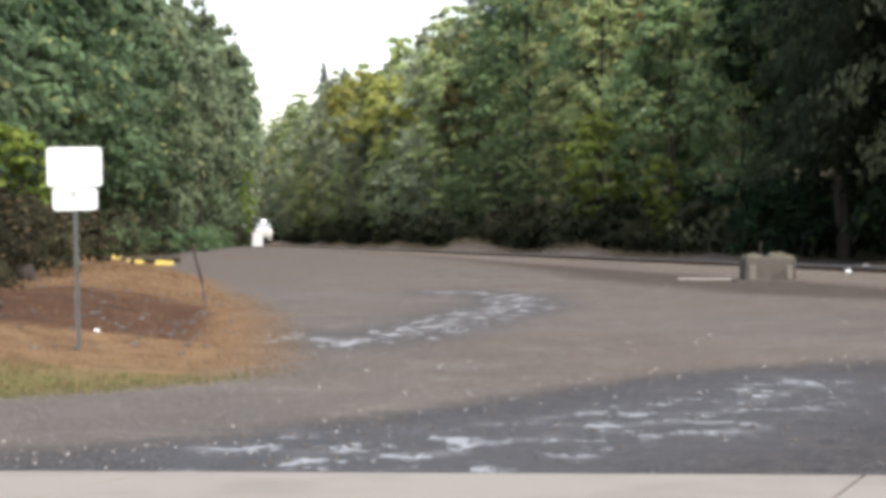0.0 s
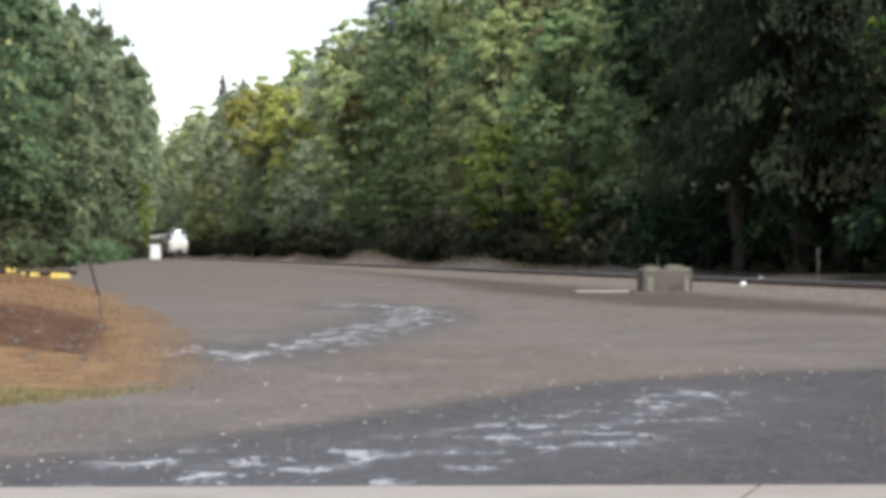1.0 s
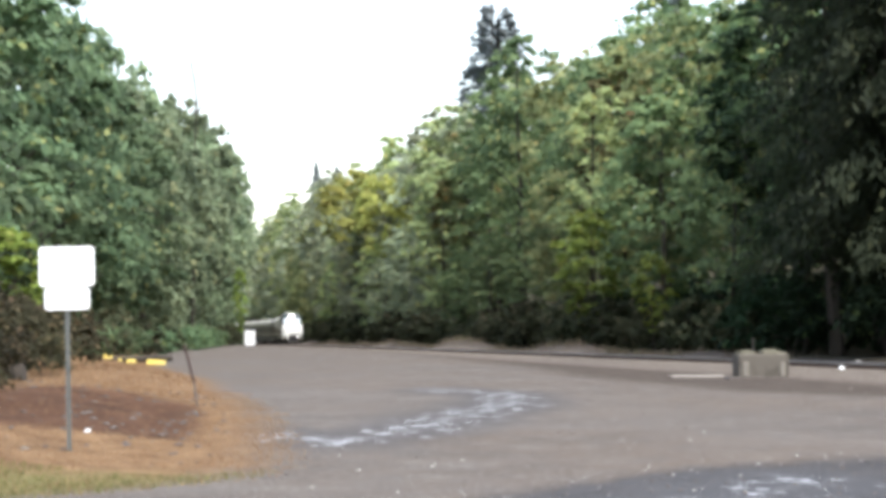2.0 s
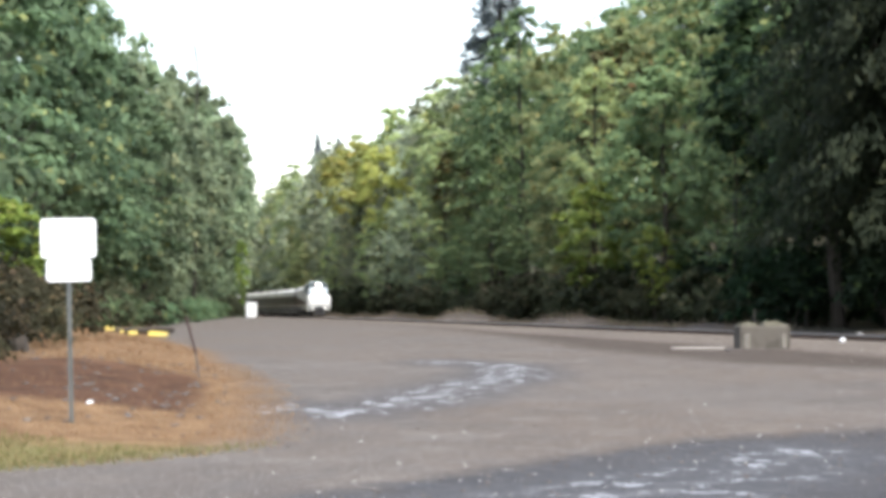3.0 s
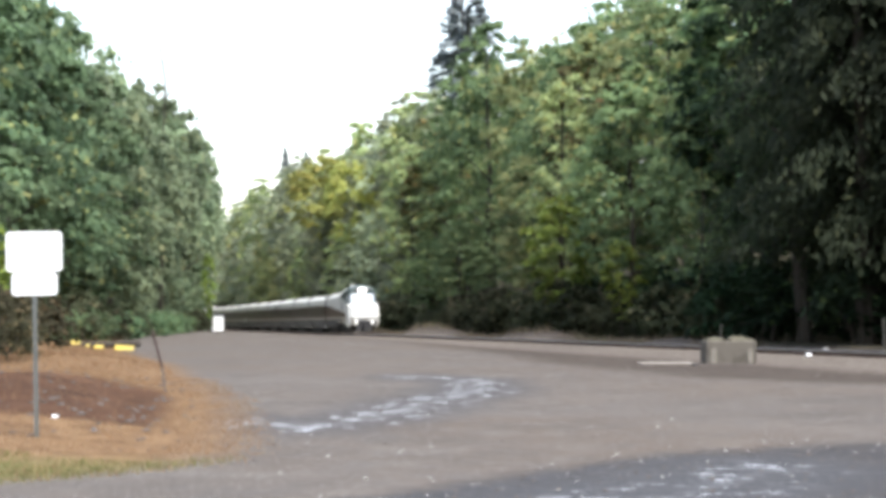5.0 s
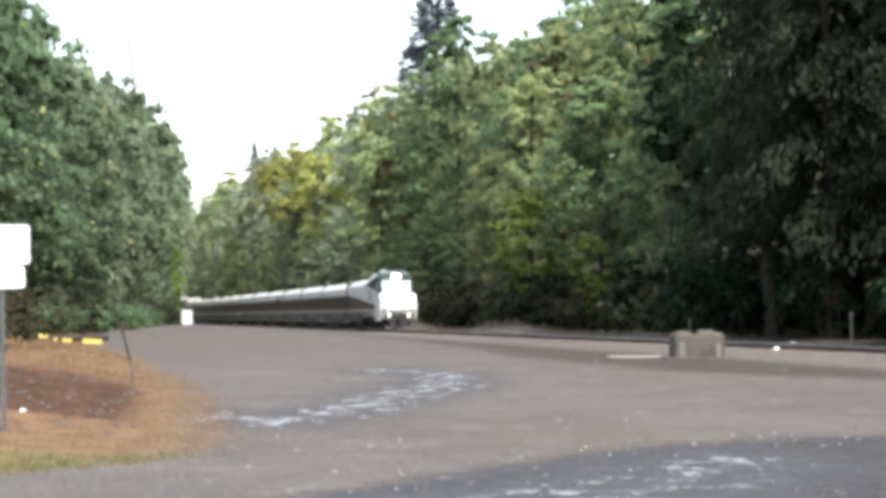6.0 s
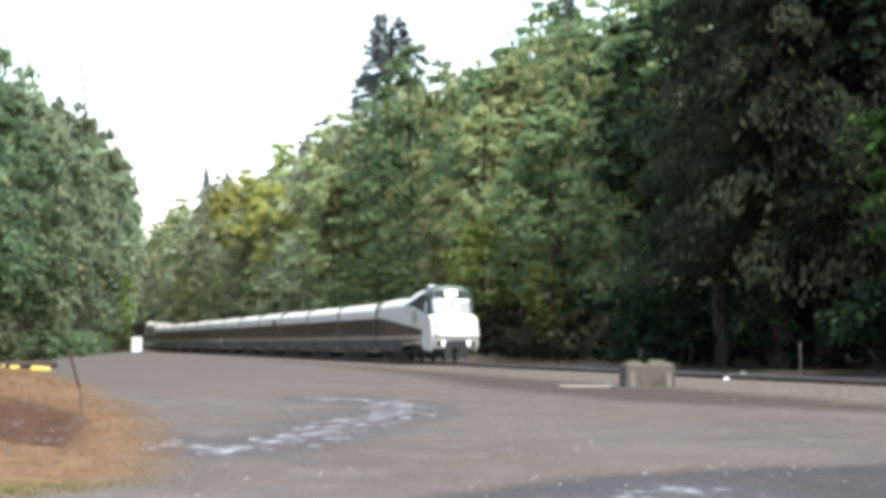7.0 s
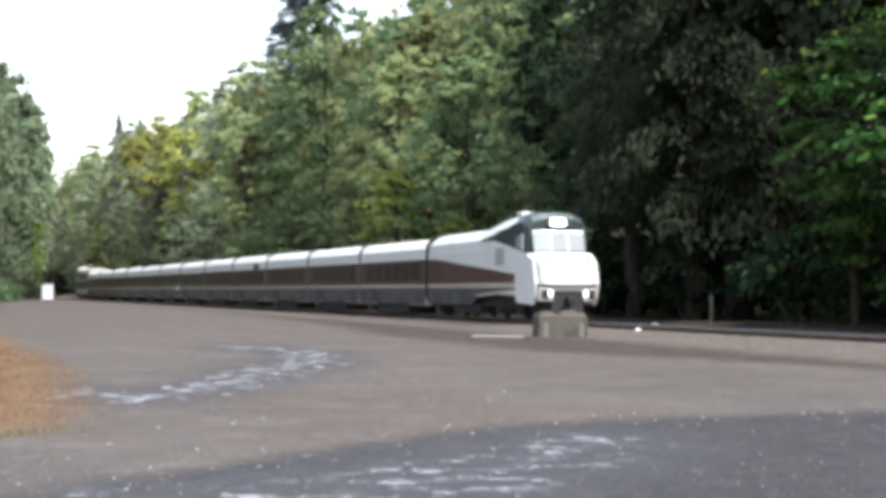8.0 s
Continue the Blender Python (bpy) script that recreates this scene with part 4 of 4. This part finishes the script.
def yellow_stops():
    for i, (off, w, h) in enumerate(((-1.75, 0.42, 0.20), (-1.1, 0.16, 0.15), (-0.5, 0.45, 0.20), (0.85, 0.95, 0.26))):
        root = tagged(new("kerb_stop"), "low yellow-painted concrete kerb stop by the trees", "kerb stop", "kerb stops")
        bm = bmesh.new()
        loft([[(x, -0.16, 0), (x, 0.16, 0), (x, 0.11, h), (x, -0.11, h)] for x in (-w / 2, w / 2)], bm)
        bmesh.ops.bevel(bm, geom=list(bm.edges), offset=0.03, segments=2, affect="EDGES")
        part("body", bm, M["yellow_paint"], root)
        x, y = -20.9 + off * 0.98, 85.0 - off * 0.1
        root.matrix_basis = pose(x, y, land(x, y) + 0.06, 0, rnd.uniform(-3, 3), rnd.uniform(-6, 6))
    x, y = -21.6, 86.2
    log = tagged(part("fallen_log", tube(bmesh.new(), (-2.2, 0, 0.2), (2.0, 0.3, 0.28), 0.2, 0.15, 9), M["bark"]), "dark fallen log behind the kerb stops", "log")
    log.matrix_basis = pose(x, y, land(x, y))


yellow_stops()


def marker_post(bearing, n, top):
    x, y = sight(bearing, n)
    z = land(x, y)
    root = tagged(new("marker_post"), "slim pale marker post behind the track", "post", "marker posts")
    part("post", boxed(-0.025, 0.025, -0.02, 0.02, -0.2, top - z, bevel=0.006), M["mid_concrete"], root)
    root.matrix_basis = pose(x, y, z, 0, 0, 10)


marker_post(11.9, -3.4, 1.75)
marker_post(6.64, -3.4, 1.5)


def stump(x, y, r, h):
    root = tagged(new("tree_stump"), "dark rotting tree stump in the dry grass", "stump")
    bm = bmesh.new()
    rng = random.Random(4)
    rings = []
    for z, k in ((-0.2, 1.35), (0.15, 1.1), (h * 0.6, 0.95), (h, 0.85)):
        rings.append([(math.cos(a * 0.63) * r * k * rng.uniform(0.85, 1.15), math.sin(a * 0.63) * r * k * rng.uniform(0.85, 1.15), z + (rng.uniform(-0.1, 0.1) if z == h else 0)) for a in range(10)])
    loft(rings, bm)
    part("trunk", bm, M["bark"], root)
    root.matrix_basis = pose(x, y, land(x, y))


stump(-14.2, 44.0, 0.3, 0.75)


# ---------------------------------------------------------------- the train
def body_ring(x, w, top, base=0.55, shoulder=0.55, crown=0.3):
    """A cross-section of a car body at x: half width w, roof height top."""
    half = [(w * 0.9, base), (w, base + 0.15), (w, top - shoulder - 0.5), (w * 0.97, top - shoulder), (w * 0.82, top - shoulder * 0.38), (w * crown * 1.6, top - 0.05), (0.0, top)]
    return [(x, yy, z) for yy, z in half] + [(x, -yy, z) for yy, z in half[-2::-1]]


def round_ring(x, w, z0, z1, r):
    pts = []
    for cy, cz, a0 in ((w - r, z1 - r, 0), (-w + r, z1 - r, 90), (-w + r, z0 + r, 180), (w - r, z0 + r, 270)):
        for k in range(4):
            a = radians(a0 + k * 30)
            pts.append((x, cy + r * math.cos(a), cz + r * math.sin(a)))
    return pts


def wheelset(root, x, name="wheelset", pale=False):
    bm = bmesh.new()
    for s in (1, -1):
        tube(bm, (x, s * 0.70, 0.42), (x, s * 0.83, 0.42), 0.42, 0.40, 18)
    tube(bm, (x, -0.8, 0.42), (x, 0.8, 0.42), 0.08, 0.08, 8)
    part(name, bm, M["wheel_steel"] if pale else M["black_steel"], root)


def bogie(root, x):
    bm = bmesh.new()
    for s in (1, -1):
        box(bm, x - 1.9, x + 1.9, s * 1.05 - 0.09, s * 1.05 + 0.09, 0.45, 0.85, bevel=0.04)
        for d in (-1.35, 1.35):
            box(bm, x + d - 0.28, x + d + 0.28, s * 1.1 - 0.13, s * 1.1 + 0.13, 0.22, 0.62, bevel=0.04)
        tube(bm, (x - 0.4, s * 1.16, 0.35), (x - 0.4, s * 1.16, 0.85), 0.12, 0.12, 8)
        tube(bm, (x + 0.4, s * 1.16, 0.35), (x + 0.4, s * 1.16, 0.85), 0.12, 0.12, 8)
    box(bm, x - 0.4, x + 0.4, -1.0, 1.0, 0.4, 0.9)
    part("bogie_frame", bm, M["black_steel"], root, "black steel bogie frame")
    for d in (-1.35, 1.35):
        wheelset(root, x + d)


def cab_unit():
    root = tagged(new("cab_unit"), "white, brown and green driving cab unit leading the train", "train car", "train")
    rear = [(-15.3, 1.5, 3.82), (-14.8, 1.5, 4.0), (-11.0, 1.5, 4.04), (-8.0, 1.5, 4.05), (-7.2, 1.5, 4.1), (-4.6, 1.5, 4.48), (-2.7, 1.49, 4.6)]
    part("body", loft([body_ring(x, w, t, 0.62 if x < -8 else 1.15) for x, w, t in rear]), M["white_paint"], root, "white car body")
    front = [(-2.7, 1.495, 4.62), (-2.2, 1.5, 4.63), (-1.9, 1.5, 4.62), (-1.5, 1.48, 4.52), (-1.3, 1.44, 4.3)]
    part("cab", loft([body_ring(x, w, t, 1.15, 0.5, 0.34) for x, w, t in front]), M["green_paint"], root, "dark green driving cab")
    nose = [round_ring(-1.6, 1.5, 1.0, 2.85, 0.25), round_ring(-0.5, 1.49, 0.98, 2.83, 0.3), round_ring(-0.15, 1.42, 1.05, 2.75, 0.42), round_ring(0.0, 1.30, 1.5, 2.58, 0.38)]
    part("nose", loft(nose), M["white_paint"], root, "blunt white nose")
    part("nose_lip", boxed(-0.25, 0.025, -1.40, 1.40, 1.42, 1.50, bevel=0.02), M["black_steel"], root)
    wind = bmesh.new()
    box(wind, -0.03, 0.03, -1.24, 1.24, -0.45, 0.45, bevel=0.02)
    ws = part("windscreen", wind, M["glass_glare"], root, "windscreen with pale sky glare painted in")
    ws.matrix_basis = pose(-1.13, 0, 3.33, 0, -15, 0)
    for yy in (-0.42, 0.42):
        part("mullion", boxed(0.03, 0.045, yy - 0.022, yy + 0.022, -0.43, 0.43), M["white_paint"], ws)
    part("screen_sill", boxed(-1.2, -0.86, -1.36, 1.36, 2.81, 2.875, bevel=0.015), M["black_steel"], root)
    part("headlight_box", boxed(-1.42, -1.22, -0.62, 0.62, 3.96, 4.30, bevel=0.03), M["grey_paint"], root)
    hl = part("headlight", boxed(-1.24, -1.20, -0.36, 0.36, 3.98, 4.28, bevel=0.012), M["lamp_glow"], root, "bright white headlight")
    for yy in (-0.95, 0.95):
        part("grab_hook", boxed(-0.02, 0.05, yy - 0.07, yy + 0.07, 2.42, 2.47, bevel=0.01), M["black_steel"], root)
    part("horn", boxed(-4.3, -3.7, -0.75, -0.3, 4.5, 4.68, bevel=0.04), M["white_paint"], root)
    for s in (1, -1):
        y0, y1 = s * 1.46, s * 1.515
        part("side_panel", slab([(-5.3, 1.1), (-1.5, 1.0), (-1.5, 2.88), (-1.9, 2.9), (-5.3, 3.42)], y0, y1), M["white_paint"], root)
        part("green_flash", slab([(-7.3, 3.5), (-5.2, 3.45), (-1.9, 2.93), (-1.5, 2.93), (-1.5, 4.0), (-2.6, 4.12), (-5.4, 3.66)], y0, s * 1.522), M["green_paint"], root)
        part("brown_wedge", slab([(-15.3, 1.56), (-0.7, 1.60), (-0.7, 1.80), (-13.6, 2.74), (-15.3, 2.78)], y0, s * 1.53), M["brown_paint"], root, "brown painted wedge")
        part("stripe", slab([(-15.3, 1.40), (-0.7, 1.44), (-0.7, 1.58), (-15.3, 1.54)], y0, s * 1.535), M["copper_paint"], root, "pale copper stripe")
        part("lower_panel", slab([(-15.3, 0.6), (-8.3, 0.6), (-7.4, 1.02), (-0.9, 1.38), (-15.3, 1.38)], y0, s * 1.525), M["grey_paint"], root, "dark grey lower panel")
        part("lower_stripe", slab([(-7.6, 0.98), (-7.2, 0.98), (-0.9, 1.30), (-0.9, 1.41), (-7.6, 1.07)], y0, s * 1.54), M["copper_paint"], root)
        part("side_window", boxed(-2.5, -1.75, min(s * 1.5, s * 1.53), max(s * 1.5, s * 1.53), 2.98, 3.56, bevel=0.01), M["glass_glare"], root, "cab side window")
        # added white strip that imitates glare on the side window
        part("window_post", boxed(-1.74, -1.58, min(s * 1.5, s * 1.56), max(s * 1.5, s * 1.56), 2.96, 3.62, bevel=0.02), M["sign_white"], root, "white strip standing in for glare on the cab side window")
        part("side_vent", boxed(-5.2, -4.0, min(s * 1.5, s * 1.53), max(s * 1.5, s * 1.53), 2.35, 3.1, bevel=0.01), M["cream_paint"], root)
        part("cheek", slab([(-2.4, 0.74), (-0.5, 0.66), (-0.25, 1.0), (-0.12, 1.6), (-0.4, 2.5), (-1.1, 2.78), (-2.1, 2.74), (-2.6, 1.7)], s * 1.40, s * 1.545), M["white_paint"], root)
        part("lamp_housing", boxed(-0.5, 0.02, min(s * 0.72, s * 1.4), max(s * 0.72, s * 1.4), 0.80, 1.36, bevel=0.08), M["cream_paint"], root)
        part("step_well", boxed(0.0, 0.035, min(s * 0.98, s * 1.28), max(s * 0.96, s * 1.30), 0.90, 1.28, bevel=0.01), M["black_steel"], root)
        part("ditch_light", boxed(0.0, 0.05, min(s * 0.74, s * 0.94), max(s * 0.76, s * 0.93), 1.04, 1.24, bevel=0.02), M["lamp_dim"], root, "bright ditch light")
    part("pilot", loft([[(-1.3, -1.2, 0.25), (-1.3, 1.2, 0.25), (-1.3, 1.2, 1.45), (-1.3, -1.2, 1.45)], [(0.0, -0.75, 0.22), (0.0, 0.75, 0.22), (-0.1, 0.75, 1.45), (-0.1, -0.75, 1.45)]]), M["black_steel"], root, "black pilot and coupler pocket")
    part("coupler", boxed(-0.1, 0.45, -0.16, 0.16, 0.72, 1.0, bevel=0.05), M["black_steel"], root)
    part("bellows", loft([round_ring(x, 1.455, 0.5, 3.80, 0.5) for x in (-15.495, -15.302)]), M["bellows"], root, "grey gangway bellows")
    part("underframe", boxed(-15.2, -1.2, -1.2, 1.2, 0.55, 1.2), M["black_steel"], root)
    part("equipment_box", boxed(-11.5, -7.6, -1.38, 1.38, 0.2, 0.66, bevel=0.05), M["black_steel"], root)
    bogie(root, -4.1)
    bogie(root, -12.6)
    for o in root.children_recursive:
        o.data.transform(Matrix.Scale(0.925, 4, (0, 1, 0)))
    return root


def coach():
    root = tagged(new("coach"), "low streamlined passenger coach in white, brown and grey", "train car", "train")
    L = 12.75
    part("body", loft([body_ring(x, w, t, 0.5) for x, w, t in ((-L, 1.46, 3.88), (-L + 0.15, 1.46, 3.88), (-0.15, 1.46, 3.88), (0, 1.46, 3.88))]), M["white_paint"], root, "white coach body")
    for s in (1, -1):
        y0 = s * 1.43
        part("lower_panel", slab([(-L, 0.56), (0, 0.56), (0, 1.385), (-L, 1.385)], y0, s * 1.478), M["grey_paint"], root, "dark grey lower panel")
        part("stripe", slab([(-L, 1.405), (0, 1.405), (0, 1.525), (-L, 1.525)], y0, s * 1.482), M["copper_paint"], root, "pale copper stripe")
        part("window_band", slab([(-L, 1.545), (0, 1.545), (0, 2.79), (-L, 2.79)], y0, s * 1.476), M["brown_paint"], root, "brown window band")
        for k in range(6):
            x = -L + 1.55 + k * 1.75
            part("window", boxed(x, x + 1.35, min(s * 1.47, s * 1.484), max(s * 1.47, s * 1.484), 1.75, 2.62, bevel=0.006), M["glass_dark"], root, "dark tinted window")
        part("door_seam", boxed(-0.95, -0.92, min(s * 1.47, s * 1.486), max(s * 1.47, s * 1.486), 0.62, 2.86), M["rubber"], root)
    part("bellows", loft([round_ring(x, 1.452, 0.5, 3.85, 0.5) for x in (-L - 0.388, -L - 0.002)]), M["bellows"], root, "grey gangway bellows")
    # middle box hangs almost to the rails in place of the shade there
    part("underframe", box(boxed(-L + 3.4, -3.2, -1.38, 1.38, 0.07, 0.62, bevel=0.05), -L + 0.3, -0.3, -1.1, 1.1, 0.42, 0.64), M["black_steel"], root, "black underframe boxes, deepened to stand in for shade below")
    wheelset(root, 0.2, pale=True)
    return root


def rear_engine():
    root = tagged(new("rear_engine"), "cream and brown diesel engine at the train's end", "locomotive", "train")
    st = [(-17.6, 0.9, 2.9), (-17.3, 1.25, 3.6), (-16.2, 1.48, 4.5), (-15.0, 1.52, 4.75), (-12.4, 1.52, 4.75), (-12.0, 1.5, 4.45), (-0.3, 1.5, 4.4), (0, 1.45, 4.3)]
    part("body", loft([body_ring(x, w, t, 0.7) for x, w, t in st]), M["cream_paint"], root, "cream engine body")
    for s in (1, -1):
        part("brown_band", slab([(-15.8, 1.5), (-0.1, 1.5), (-0.1, 2.5), (-15.8, 2.5)], s * 1.44, s * 1.54), M["grey_paint"], root)
        for k in range(3):
            x = -11.0 + 3.4 * k
            part("louvre_panel", boxed(x, x + 2.2, min(s * 1.48, s * 1.54), max(s * 1.48, s * 1.54), 2.7, 3.6, bevel=0.02), M["grey_paint"], root)
        part("cab_window", boxed(-15.4, -14.4, min(s * 1.5, s * 1.545), max(s * 1.5, s * 1.545), 3.1, 3.8, bevel=0.02), M["glass_dark"], root)
    for x in (-10.5, -7.0, -3.5):
        part("roof_fan", tube(bmesh.new(), (x, 0, 4.35), (x, 0, 4.62), 0.7, 0.62, 14), M["black_steel"], root)
    part("underframe", boxed(-16.6, -0.5, -1.25, 1.25, 0.5, 1.0), M["black_steel"], root)
    part("fuel_tank", boxed(-11.0, -6.5, -1.4, 1.4, 0.2, 0.7, bevel=0.1), M["black_steel"], root)
    bogie(root, -13.8)
    bogie(root, -3.8)
    return root


CARS = [(cab_unit(), 0.0)]
first = coach()
CARS.append((first, 15.5))
for i in range(1, 12):
    CARS.append((copy_thing(first, Matrix()), 15.5 + 13.14 * i))
CARS.append((rear_engine(), 15.5 + 13.14 * 12))
for i, x, y0, y1, z0, z1, name, mat in ((4, -2.4, 1.47, 1.49, 2.76, 3.2, "vent_grille", "grey_paint"), (7, -0.2, 1.47, 1.50, 1.28, 1.66, "emblem_plate", "sign_white")):
    part(name, boxed(x - 1.9, x, -y1, -y0, z0, z1, bevel=0.006), M[mat], CARS[i][0])
part("end_wall", loft([round_ring(x, 1.472, 0.5, 3.86, 0.5) for x in (0.003, 0.03)]), M["rubber"], CARS[1][0], "black end wall")

# metres along the track before the end of the run, T seconds before it
SPEED, GAIN = 31.75, -0.265


def motions():
    for car, back in CARS:
        rows = []
        for t in (0, 1, 2, 3, 4, 5, 6, 7, 8):
            s = 0.75 + SPEED * (8 - t) + GAIN * (8 - t) ** 2 + back
            (x0, y0), (x1, y1) = on_track(s), on_track(s + 12.7)
            rows.append((t, pose(x0, y0, RAIL, 0, 0, math.degrees(math.atan2(y0 - y1, x0 - x1)))))
        walk(car, rows)


motions()
